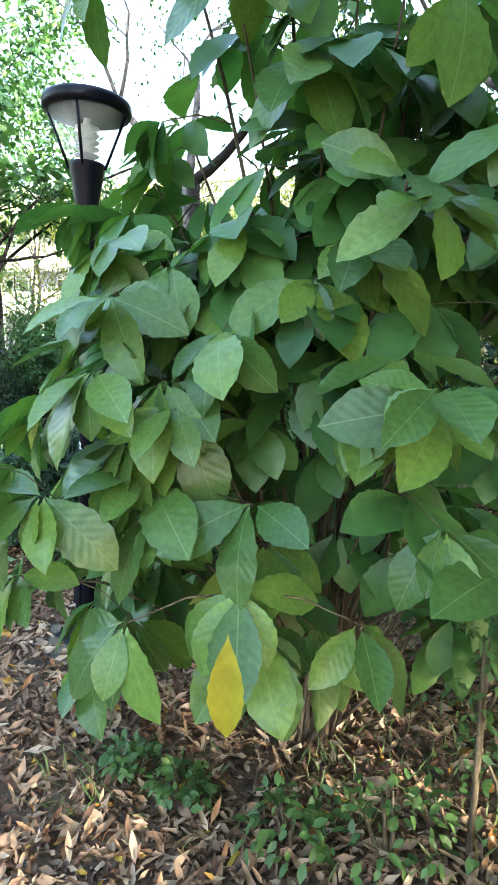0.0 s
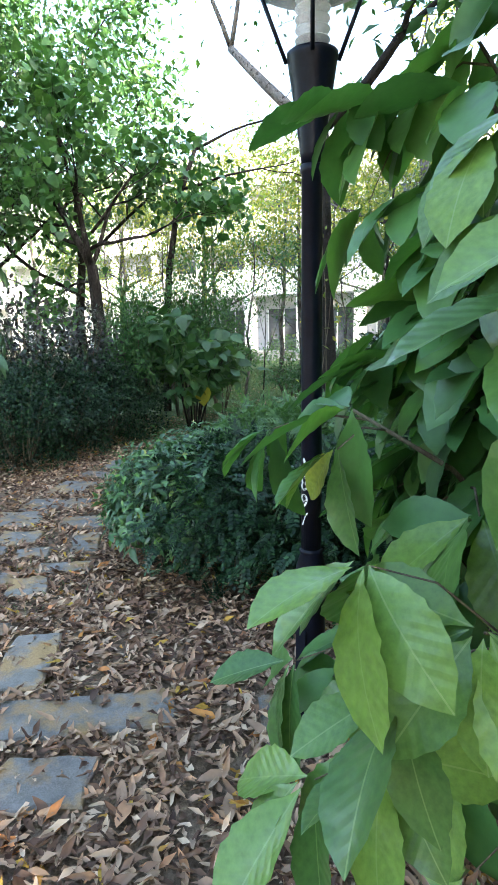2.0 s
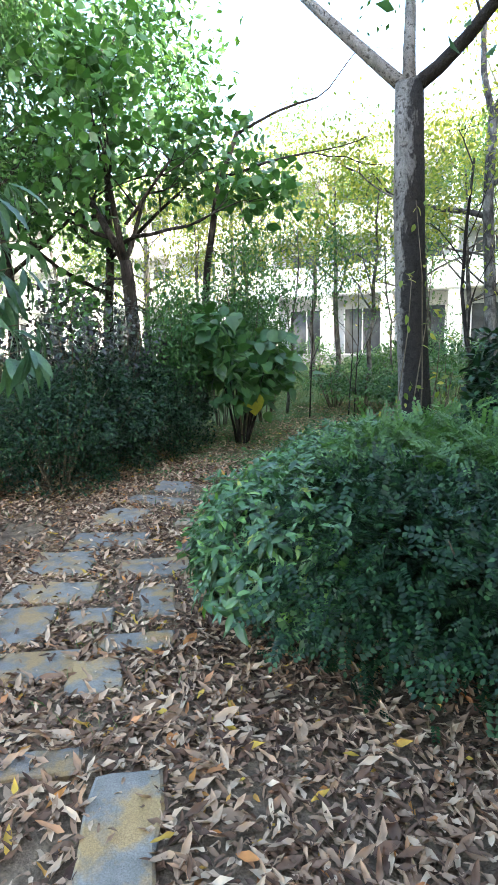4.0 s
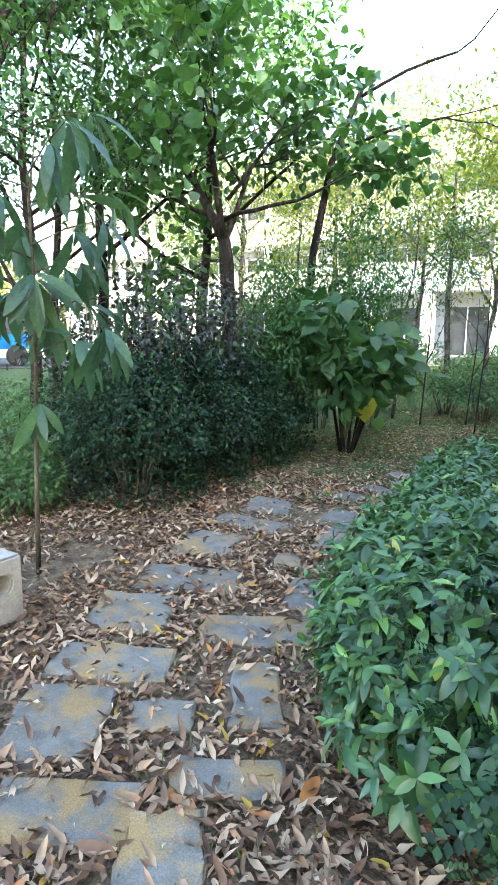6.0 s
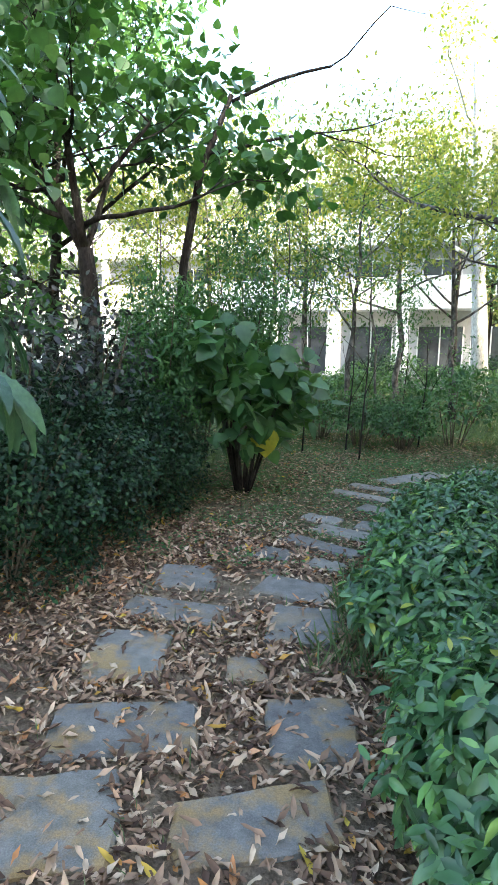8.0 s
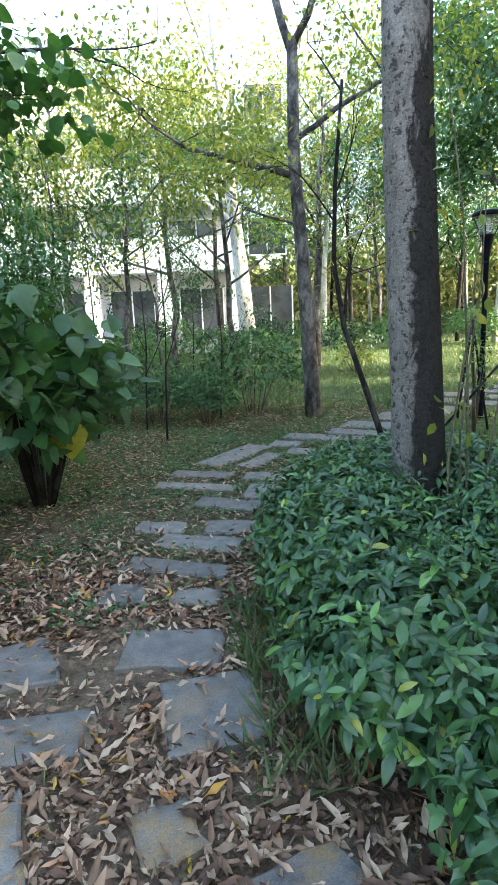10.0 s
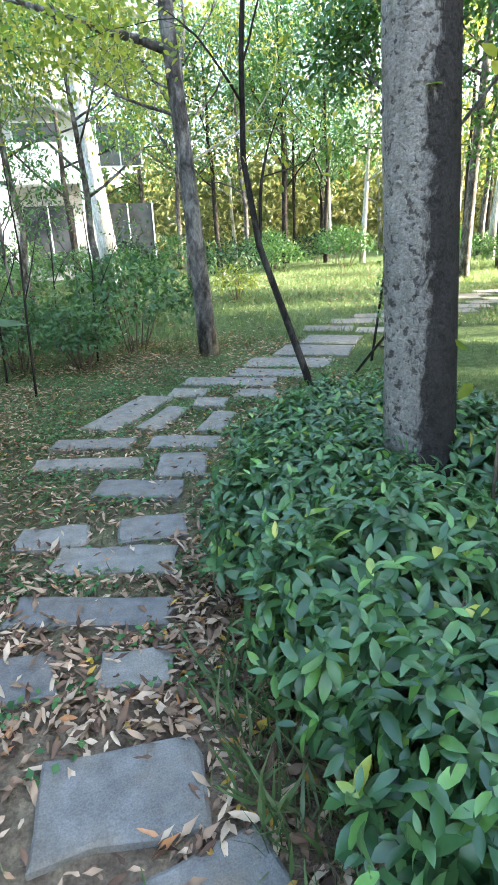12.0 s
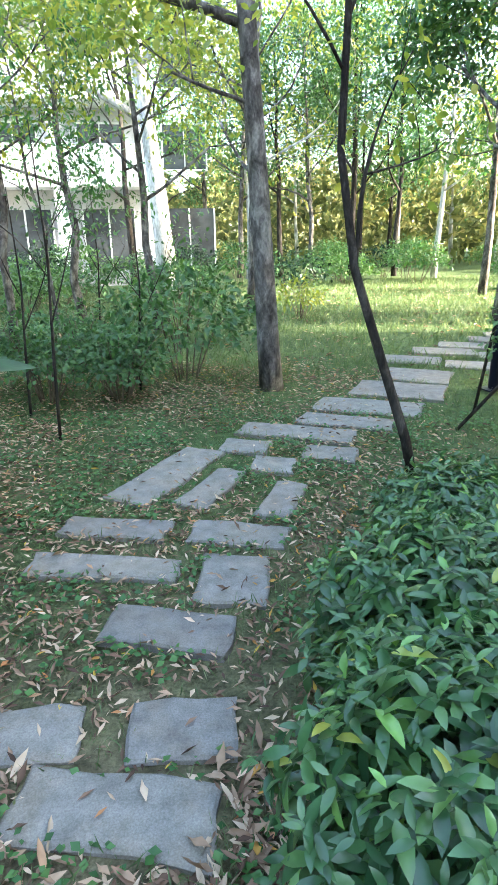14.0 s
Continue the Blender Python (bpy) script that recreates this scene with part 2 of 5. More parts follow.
def ground_mat():
    m, n, l, p = nodes_of("soil_and_turf")
    geo = n.new("ShaderNodeNewGeometry")
    a, b, c = (noise_tex(n, l, s, 6.0, 0.65, geo.outputs["Position"]) for s in (0.6, 9.0, 70.0))
    soil = ramp(n, [(0.3, (0.08, 0.058, 0.042)), (0.55, (0.21, 0.155, 0.108)), (0.75, (0.34, 0.26, 0.175))])
    l.new(b.outputs[0], soil.inputs[0])
    turf = ramp(n, [(0.25, (0.05, 0.045, 0.025)), (0.45, (0.055, 0.09, 0.03)), (0.7, (0.11, 0.16, 0.06))])
    l.new(b.outputs[0], turf.inputs[0])
    sep = n.new("ShaderNodeSeparateXYZ")
    l.new(geo.outputs["Position"], sep.inputs[0])
    ad = n.new("ShaderNodeMath")
    ad.operation = "MULTIPLY_ADD"
    l.new(a.outputs[0], ad.inputs[0])
    ad.inputs[1].default_value = 7.0
    l.new(sep.outputs[1], ad.inputs[2])
    st = n.new("ShaderNodeMapRange")
    st.inputs[1].default_value, st.inputs[2].default_value = 12.5, 16.5
    l.new(ad.outputs[0], st.inputs[0])
    col = mixer(n, l, st.outputs[0], soil.outputs[0], turf.outputs[0])
    g = ramp(n, [(0.3, (0.6, 0.6, 0.6)), (0.7, (1.2, 1.2, 1.2))])
    l.new(c.outputs[0], g.inputs[0])
    l.new(mixer(n, l, 1.0, col, g.outputs[0], "MULTIPLY"), p.inputs["Base Color"])
    p.inputs["Roughness"].default_value = 0.95
    p.inputs["Specular IOR Level"].default_value = 0.15
    bump(n, l, c.outputs[0], 0.7, 0.03, p)
    return m


def glass_mat(name, colour, rough=0.1):
    """Thin dusty glass: mostly clear, with a little milky dust and gloss."""
    m, n, l, p = nodes_of(name)
    p.inputs["Base Color"].default_value = (*colour, 1)
    p.inputs["Roughness"].default_value = rough
    clear = n.new("ShaderNodeBsdfTransparent")
    dust = noise_tex(n, l, 9.0)
    f = ramp(n, [(0.3, (0.06, 0.06, 0.06)), (0.7, (0.17, 0.17, 0.17))])
    l.new(dust.outputs[0], f.inputs[0])
    mx = n.new("ShaderNodeMixShader")
    l.new(f.outputs[0], mx.inputs[0])
    l.new(clear.outputs[0], mx.inputs[1])
    l.new(p.outputs[0], mx.inputs[2])
    l.new(mx.outputs[0], n["Material Output"].inputs[0])
    return m


M_STONE, M_GROUND = stone_mat(), ground_mat()
M_GLASS = glass_mat("lamp_glass", (0.92, 0.95, 0.93))
M_PANE = plain("dark_window_pane", (0.05, 0.055, 0.06), (0.1, 0.11, 0.12), 1.0, 0.12, 0.0)
R = np.random.RandomState(7)


# ---- builders ----
def part(name, bm, mat, parent=None, label="", smooth=True):
    me = bpy.data.meshes.new(name)
    bm.to_mesh(me)
    bm.free()
    if smooth:
        me.shade_smooth()
    me.materials.append(mat)
    ob = new(name, me)
    ob.parent = parent
    if label:
        ob["label"] = label
    return ob


def thing(name, at, label, category, group="", kind=""):
    e = new(name)
    e.location = at
    return tagged(e, label, category, group, kind)


def grid_mesh(name, verts, tris, mat):
    me = bpy.data.meshes.new(name)
    verts, tris = np.asarray(verts, np.float32), np.asarray(tris, np.int32)
    me.vertices.add(len(verts))
    me.vertices.foreach_set("co", verts.ravel())
    me.loops.add(tris.size)
    me.loops.foreach_set("vertex_index", tris.ravel())
    me.polygons.add(len(tris))
    me.polygons.foreach_set("loop_start", np.arange(0, tris.size, 3, dtype=np.int32))
    me.update(calc_edges=True)
    me.polygons.foreach_set("use_smooth", np.ones(len(tris), bool))
    me.materials.append(mat)
    return me


def leaf_shape(rows, widths, fold=0.18, droop=0.25, wave=0.0):
    """A leaf one long: x along, y across, z up; three columns, pointed at both ends."""
    v, f = [(rows[0], 0, 0)], []
    for i, (t, w) in enumerate(zip(rows[1:-1], widths[1:-1])):
        z = -droop * t * t
        wz = wave * math.sin((i + 1) * 2.1)
        v += [(t, -w, z + fold * w + wz), (t, 0, z), (t, w, z + fold * w - wz)]
    v.append((rows[-1], 0, -droop * rows[-1] ** 2))
    n, last = len(rows) - 2, len(v) - 1
    f += [(0, 2, 1), (0, 3, 2)]
    for i in range(n - 1):
        a, b = 3 * i + 1, 3 * i + 4
        for k in (0, 1):
            f += [(a + k, a + k + 1, b + k + 1), (a + k, b + k + 1, b + k)]
    f += [(last - 3, last - 2, last), (last - 2, last - 1, last)]
    return np.array(v, float), np.array(f)


def serrated(peak, full, fold, droop, wave):
    """A pointed leaf, widest at peak, with a toothed edge."""
    rows = [0.0, 0.07] + [0.07 + 0.93 * k / 14 for k in range(1, 15)]
    widths = []
    for i, t in enumerate(rows):
        u = max(0.0, (t - 0.05) / 0.95)
        f = (u / peak) if u < peak else (1 - u) / (1 - peak)
        w = full * math.sin(0.5 * math.pi * max(0.0, min(1.0, f))) ** 0.85
        widths.append(max(0.006, w * (1.035 if i % 2 else 0.965)))
    widths[-1] = 0.003
    return leaf_shape(rows, widths, fold, droop, wave)


BROAD = serrated(0.58, 0.265, 0.25, 0.22, 0.006)
BROAD2 = serrated(0.62, 0.275, 0.1, 0.4, 0.012)
BROAD3 = serrated(0.54, 0.24, 0.38, 0.1, 0.008)
HEART = leaf_shape((0, 0.1, 0.35, 0.7, 1.0), (0.1, 0.36, 0.46, 0.3, 0.01), 0.15, 0.2)
LANCE = leaf_shape((0, 0.25, 0.55, 0.8, 1.0), (0.01, 0.13, 0.165, 0.1, 0.005), 0.3, 0.3)
LANCE_WIDE = leaf_shape((0, 0.25, 0.55, 0.8, 1.0), (0.012, 0.15, 0.185, 0.115, 0.005), 0.3, 0.32)
OVAL = leaf_shape((0, 0.3, 0.65, 1.0), (0.03, 0.24, 0.24, 0.01), 0.25, 0.2)
SMALL = leaf_shape((0, 0.5, 1.0), (0.02, 0.26, 0.01), 0.3, 0.15)
BLADE = leaf_shape((0, 0.5, 1.0), (0.02, 0.014, 0.002), 0.3, 0.35)
FOLDED = (np.array([(0, 0, 0), (0.5, -0.25, 0.05), (0.5, 0.25, 0.05), (1, 0, -0.16)], float), np.array([(0, 3, 1), (0, 2, 3)]))
STRAW = (np.array([(0, -0.02, 0), (0, 0.02, 0), (1, 0, -0.3)], float), np.array([(0, 1, 2)]))
CRISP = leaf_shape((0, 0.45, 1.0), (0.012, 0.2, 0.006), 0.6, -0.2, 0.06)
CURL = leaf_shape((0, 0.22, 0.5, 0.78, 1.0), (0.012, 0.14, 0.2, 0.12, 0.006), 0.5, -0.35, 0.09)
CURL2 = leaf_shape((0, 0.15, 0.45, 0.8, 1.0), (0.012, 0.14, 0.22, 0.15, 0.008), 0.45, 0.35, 0.09)
FLAT_DRY = leaf_shape((0, 0.2, 0.5, 0.8, 1.0), (0.02, 0.2, 0.26, 0.17, 0.01), 0.25, -0.1, 0.05)


def pinnate(pairs=5):
    """A spray of paired leaflets along one stalk."""
    v, f = [], []
    for i in range(pairs * 2 + 1):
        t = 0.15 + 0.8 * (i // 2) / pairs
        s = 0 if i == pairs * 2 else (1 if i % 2 else -1)
        ang = s * 1.05
        for px, py, pz in SMALL[0]:
            q = 0.3 * (1 - 0.25 * t)
            x, y = px * q * math.cos(ang) - py * q * 1.25 * math.sin(ang), px * q * math.sin(ang) + py * q * 1.25 * math.cos(ang)
            v.append((t + x, y, pz * q - 0.25 * t * t))
        f += [tuple(k + i * len(SMALL[0]) for k in tri) for tri in SMALL[1]]
    return np.array(v, float), np.array(f)


PINNATE = pinnate()


def unit(a):
    return a / np.maximum(np.linalg.norm(a, axis=-1, keepdims=True), 1e-6)


def frames_for(along, up):
    x = unit(along)
    y = unit(np.cross(up, x))
    return x, y, np.cross(x, y)


def scatter(name, shape, P, along, up, size, mat, wide=1.0):
    """One mesh of many leaves: each at P, growing along, facing up."""
    v, f = shape
    x, y, z = frames_for(along, up)
    s = size[:, None, None]
    co = P[:, None, :] + s * (v[None, :, 0:1] * x[:, None, :] + wide * v[None, :, 1:2] * y[:, None, :] + v[None, :, 2:3] * z[:, None, :])
    k = len(v)
    tris = f[None] + (np.arange(len(P)) * k)[:, None, None]
    return grid_mesh(name, co.reshape(-1, 3), tris.reshape(-1, 3), mat)


def rand_dirs(n, down=0.0, spread=1.0):
    d = R.normal(size=(n, 3)) * (spread, spread, spread)
    d[:, 2] -= down
    return unit(d)


def tube(bm, pts, radii, sides=8, wob=0.0):
    """A tapered round limb along points, closed at both ends."""
    pts = [Vector(p) for p in pts]
    rings = []
    side = None
    for i, p in enumerate(pts):
        d = (pts[min(i + 1, len(pts) - 1)] - pts[max(i - 1, 0)]).normalized()
        ref = side if side is not None else (Vector((1, 0, 0)) if abs(d.x) < 0.9 else Vector((0, 1, 0)))
        a = (ref - d * ref.dot(d)).normalized()
        side = a
        b = d.cross(a)
        ring = []
        for k in range(sides):
            th = 2 * math.pi * k / sides
            r = radii[i] * (1 + (wob * noise.noise(p * 5 + Vector((math.cos(th), math.sin(th), 0)) * 1.7) if wob else 0))
            ring.append(bm.verts.new(p + r * (math.cos(th) * a + math.sin(th) * b)))
        rings.append(ring)
    for r0, r1 in zip(rings, rings[1:]):
        for k in range(sides):
            bm.faces.new((r0[k], r0[(k + 1) % sides], r1[(k + 1) % sides], r1[k]))
    bm.faces.new(rings[0][::-1])
    bm.faces.new(rings[-1])


def box(bm, x0, y0, z0, x1, y1, z1):
    m = bmesh.ops.create_cube(bm, size=1.0, matrix=Matrix.Translation(((x0 + x1) / 2, (y0 + y1) / 2, (z0 + z1) / 2)) @ Matrix.Diagonal((x1 - x0, y1 - y0, z1 - z0, 1)))
    return m["verts"]


def lathe(bm, profile, sides=24):
    """Turns (radius, z) pairs about the z axis."""
    rings = [[bm.verts.new((r * math.cos(2 * math.pi * k / sides), r * math.sin(2 * math.pi * k / sides), z)) for k in range(sides)] for r, z in profile]
    for r0, r1 in zip(rings, rings[1:]):
        for k in range(sides):
            bm.faces.new((r0[k], r0[(k + 1) % sides], r1[(k + 1) % sides], r1[k]))
    bm.faces.new(rings[0][::-1])
    bm.faces.new(rings[-1])


def limbs(rng, start, way, length, radius, depth, bend=0.25, lift=0.1, fork=(2, 3), shrink=0.68):
    """Branching lines: a list of (points, radii), and the outer points where leaves grow."""
    out, tips = [], []

    def grow(p, d, ln, r, k):
        pts, rad, q = [p], [r], p
        steps = 4
        for i in range(steps):
            d = (d + Vector(rng.normal(size=3)) * bend * 0.5 + Vector((0, 0, lift * 0.5))).normalized()
            q = q + d * (ln / steps)
            pts.append(q)
            rad.append(r * (1 - 0.4 * (i + 1) / steps))
            if k <= 1:
                tips.append((q, d))
        out.append((pts, rad))
        if k > 0:
            for _ in range(rng.randint(fork[0], fork[1] + 1)):
                side = Vector(rng.normal(size=3))
                nd = (d + side * 0.55).normalized()
                at = pts[-1] if rng.rand() < 0.6 else pts[-2]
                grow(at, nd, ln * shrink * rng.uniform(0.8, 1.15), rad[-1] * 0.7, k - 1)

    grow(Vector(start), Vector(way).normalized(), length, radius, depth)
    return out, tips


def leaves_on(name, tips, per, spread, size, shape, mat, rng, down=0.4, wide=1.0):
    n = len(tips) * per
    base = np.repeat(np.array([t[0][:] for t in tips]), per, 0)
    way = np.repeat(np.array([t[1][:] for t in tips]), per, 0)
    P = base + rng.normal(size=(n, 3)) * spread
    along = unit(way * 0.5 + rng.normal(size=(n, 3)) * 0.8 - np.array((0, 0, down)))
    up = rng.normal(size=(n, 3)) * 0.5 + np.array((0, 0, 1.0))
    return scatter(name, shape, P, along, up, size * rng.uniform(0.6, 1.15, n), mat, wide)


def tree(at, label, trunk, radii, crowns, bark, leaf, shape=OVAL, leaf_size=0.12, per=10, spread=0.22, depth=3, seed=1, group="", name="tree", sides=10, down=0.4, twig=0.0, fork=(2, 3)):
    """trunk: points from the foot; crowns: (start, way, length, radius) of each main limb."""
    rng = np.random.RandomState(seed)
    t = thing(name, at, label, "tree", group)
    bm = bmesh.new()
    tube(bm, trunk, radii, sides, 0.12)
    part("trunk", bm, bark, t)
    tips = []
    for start, way, ln, r in crowns:
        bm = bmesh.new()
        segs, tp = limbs(rng, start, way, ln, r, depth, fork=fork)
        tips += tp
        for pts, rad in segs:
            if rad[0] > twig:
                tube(bm, pts, rad, 5 if rad[0] < 0.03 else 7)
        part("limb", bm, bark, t)
    if tips and per:
        ob = new("crown", leaves_on("crown", tips, per, spread, leaf_size, shape, leaf, rng, down))
        ob.parent = t
    return t


def tall_tree(x, y, h, r, seed, bark, leaf, label, lean=(0, 0), first=0.45, leaf_size=0.2, per=8, group="trees of the grove", spread=0.35, n=5, shape=FOLDED, depth=2, reach=0.3):
    rng = np.random.RandomState(seed)
    k = 7
    trunk = [(lean[0] * i / k + rng.normal() * 0.04 * (i > 0), lean[1] * i / k + rng.normal() * 0.04 * (i > 0), h * i / k) for i in range(k + 1)]
    radii = [r * (1.15 if i == 0 else 1 - 0.75 * i / k) for i in range(k + 1)]
    cr = []
    for j in range(n):
        f = first + (1 - first) * (j + 0.5) / n
        i = min(int(f * k), k - 1)
        a = Vector(trunk[i]).lerp(Vector(trunk[i + 1]), f * k - i)
        th = j * 2.4 + seed
        cr.append((a, (math.cos(th), math.sin(th), 0.6), h * reach * (1.15 - 0.5 * f), radii[i] * 0.5))
    return tree((x, y, -0.03), label, trunk, radii, cr, bark, leaf, shape, leaf_size, per, spread, depth, seed, group)


def shrub(name, at, size, label, leaf, shape, leaf_size, count, seed, group="", stems=14, category="shrub", down=0.3, outward=0.7, shell=0.45, skirt=0.0):
    """A bush: stems from the foot and a crown of leaves thick towards its uneven skin."""
    rng = np.random.RandomState(seed)
    t = thing(name, at, label, category, group)
    sx, sy, sz = size
    for _ in range(stems):
        bm = bmesh.new()
        th, q = rng.uniform(0, 6.28), rng.uniform(0.3, 0.95)
        e = Vector((math.cos(th) * sx * q, math.sin(th) * sy * q, sz * rng.uniform(0.5, 0.95)))
        s = Vector((math.cos(th) * sx * 0.12, math.sin(th) * sy * 0.12, -0.03))
        mid = s.lerp(e, 0.5) + Vector((0, 0, sz * 0.12))
        tube(bm, [s, s.lerp(mid, 0.5), mid, mid.lerp(e, 0.6), e], [0.011, 0.01, 0.008, 0.006, 0.003], 5)
        part("stem", bm, M_TWIG, t)
    d = unit(rng.normal(size=(count, 3)))
    d[:, 2] = np.abs(d[:, 2]) * 1.1 - 0.15
    d = unit(d)
    lump = np.array([noise.noise(Vector(v * 2.3) + Vector((seed * 3.1, 0, 0))) for v in d]) * 0.28 + np.array([noise.noise(Vector(v * 6) + Vector((seed, 5, 0))) for v in d]) * 0.16
    rr = (1 - shell * rng.rand(count) ** 1.6) * (1 + lump)
    P = d * rr[:, None] * np.array((sx, sy, sz * 0.55)) + np.array((0, 0, sz * 0.45))
    P[:, 2] = np.maximum(P[:, 2], 0.03 + 0.08 * rng.rand(count))
    low = int(skirt * count)
    if low:                                # leaves that hang down to the ground
        th, q = rng.uniform(0, 2 * math.pi, low), rng.uniform(0.62, 1.0, low)
        P[:low] = np.stack([np.cos(th) * sx * q, np.sin(th) * sy * q, rng.uniform(0.03, 0.5, low) * sz], 1)
    along = unit(d * outward + rng.normal(size=(count, 3)) * 0.6 - np.array((0, 0, down)))
    up = rng.normal(size=(count, 3)) * 0.45 + np.array((0, 0, 1.0)) + d * 0.5
    ob = new("foliage", scatter("foliage", shape, P, along, up, leaf_size * rng.uniform(0.55, 1.2, count), leaf))
    ob.parent = t
    return t


def shoot_shrub(name, at, size, label, leaf, shape, leaf_size, shoots, seed, group, stems=12):
    """A hedge plant: upright shoots over a dome, each with leaves set spirally along its last few inches."""
    rng = np.random.RandomState(seed)
    t = thing(name, at, label, "hedge", group)
    sx, sy, sz = size
    for _ in range(stems):
        bm = bmesh.new()
        th, q = rng.uniform(0, 6.28), rng.uniform(0.3, 0.9)
        e = Vector((math.cos(th) * sx * q, math.sin(th) * sy * q, sz * rng.uniform(0.55, 0.9)))
        s = Vector((e.x * 0.3, e.y * 0.3, -0.03))
        tube(bm, [s, s.lerp(e, 0.5) + Vector((0, 0, sz * 0.1)), e], [0.009, 0.007, 0.003], 5)
        part("stem", bm, M_TWIG, t)
    d = unit(rng.normal(size=(shoots, 3)))
    d[:, 2] = np.abs(d[:, 2]) * 1.15 - 0.2
    d = unit(d)
    lump = np.array([noise.noise(Vector(v * 2.6) + Vector((seed * 3.1, 0, 0))) for v in d]) * 0.25
    rr = (1 - 0.42 * rng.rand(shoots) ** 1.5) * (1 + lump)
    P = d * rr[:, None] * np.array((sx, sy, sz * 0.55)) + np.array((0, 0, sz * 0.45))
    P[:, 2] = np.maximum(P[:, 2], 0.03)
    axis = unit(d * 0.75 + np.array((0, 0, 0.75)) + rng.normal(size=(shoots, 3)) * 0.25)
    s1 = unit(np.cross(axis, rng.normal(size=(shoots, 3))))
    s2 = np.cross(axis, s1)
    LP, LA, LU, LS = [], [], [], []
    n = 9
    for k in range(n):
        f = k / (n - 1)
        th = 2.4 * k + rng.uniform(-0.3, 0.3, shoots)
        out = s1 * np.cos(th)[:, None] + s2 * np.sin(th)[:, None]
        LP.append(P + axis * (leaf_size * 1.5 * (f - 0.6)))
        lift = -0.35 + 1.5 * f ** 2.2 + rng.normal(0, 0.2, shoots)
        LA.append(unit(out + axis * lift[:, None] - np.array((0, 0, 0.3 * (1 - f)))))
        LU.append(axis + out * 0.2 + rng.normal(size=(shoots, 3)) * 0.2)
        LS.append(leaf_size * (1.15 - 0.6 * f ** 2) * rng.uniform(0.75, 1.2, shoots))
    ob = new("foliage", scatter("foliage", shape, np.concatenate(LP), np.concatenate(LA), np.concatenate(LU), np.concatenate(LS), leaf))
    ob.parent = t
    return t


# ---- ground ----
def ground():
    ax = np.unique(np.concatenate([np.linspace(-700, -30, 12), np.linspace(-30, 20, 26), np.linspace(-7, 4, 111), np.linspace(20, 700, 12)]))
    ay = np.unique(np.concatenate([np.linspace(-700, -20, 12), np.linspace(-20, 45, 33), np.linspace(2, 17, 151), np.linspace(45, 900, 12)]))
    X, Y = np.meshgrid(ax, ay)
    Z = np.array([noise.noise(Vector((x * 1.3, y * 1.3, 0))) * 0.018 + noise.noise(Vector((x * 5, y * 5, 3))) * 0.008 - 0.012 for x, y in zip(X.ravel(), Y.ravel())])
    n = len(ax)
    i = (np.arange(len(ay) - 1)[:, None] * n + np.arange(n - 1)[None]).ravel()
    tris = np.concatenate([np.stack([i, i + 1, i + n + 1], 1), np.stack([i, i + n + 1, i + n], 1)])
    ob = new("ground", grid_mesh("ground", np.stack([X.ravel(), Y.ravel(), Z], 1), tris, M_GROUND))
    return tagged(ob, "brown soil under leaf litter turning to thin green turf", "ground", kind="structure")


GROUND = ground()

# ---- path of stone slabs ----
PATHWAY = thing("garden_path", (0, 0, 0), "grey stone slabs laid as stepping stones in soil", "path", kind="structure")
SLAB_MESHES = {}
SRNG = random.Random(5)


def slab_mesh(w, h):
    bm = bmesh.new()
    n, top = 12, []
    jit = [(SRNG.uniform(-0.018, 0.018), SRNG.uniform(-0.018, 0.018)) for _ in range(n)]
    k = 0
    for sx, sy, ex, ey in ((-1, -1, 1, -1), (1, -1, 1, 1), (1, 1, -1, 1), (-1, 1, -1, -1)):
        for i in range(3):
            f = i / 3
            top.append(((sx + (ex - sx) * f) * w / 2 + jit[k][0], (sy + (ey - sy) * f) * h / 2 + jit[k][1]))
            k += 1
    low = [bm.verts.new((x, y, -0.05)) for x, y in top]
    mid = [bm.verts.new((x, y, 0.014)) for x, y in top]
    cap = [bm.verts.new((x - 0.012 * (1 if x > 0 else -1), y - 0.012 * (1 if y > 0 else -1), 0.023 + SRNG.uniform(-0.003, 0.003))) for x, y in top]
    for i in range(n):
        j = (i + 1) % n
        bm.faces.new((low[i], low[j], mid[j], mid[i]))
        bm.faces.new((mid[i], mid[j], cap[j], cap[i]))
    bm.faces.new(cap)
    me = bpy.data.meshes.new("slab")
    bm.to_mesh(me)
    bm.free()
    me.materials.append(M_STONE)
    return me


SLABS = []


def slab(x, y, w, h, turn):
    ob = new("slab", slab_mesh(w * 1.02, h * 1.03))
    ob.parent = PATHWAY
    ob.matrix_basis = pose(x, y, SRNG.uniform(-0.008, 0.004), SRNG.uniform(-0.7, 0.7), SRNG.uniform(-0.7, 0.7), turn + SRNG.uniform(-2, 2))
    SLABS.append((x, y, w, h, radians(turn)))


slab(-4.12, 6.56, 0.46, 0.46, 30)
slab(-3.44, 6.85, 0.59, 0.29, 32)
slab(-3.79, 6.16, 0.58, 0.30, 32)
slab(-3.09, 6.40, 0.21, 0.45, 37)
slab(-3.62, 5.74, 0.39, 0.47, 36)
slab(-3.30, 6.04, 0.26, 0.18, 39)
slab(-2.88, 5.94, 0.42, 0.18, 35)
slab(-3.21, 5.48, 0.49, 0.26, 38)
slab(-2.83, 5.58, 0.25, 0.31, 43)
slab(-4.18, 7.11, 0.64, 0.36, 28)
slab(-3.40, 7.44, 0.40, 0.45, 25)
slab(-4.52, 7.67, 0.42, 0.54, 22)
slab(-3.86, 7.78, 0.21, 0.23, 21)
slab(-4.56, 8.25, 0.67, 0.28, 10)
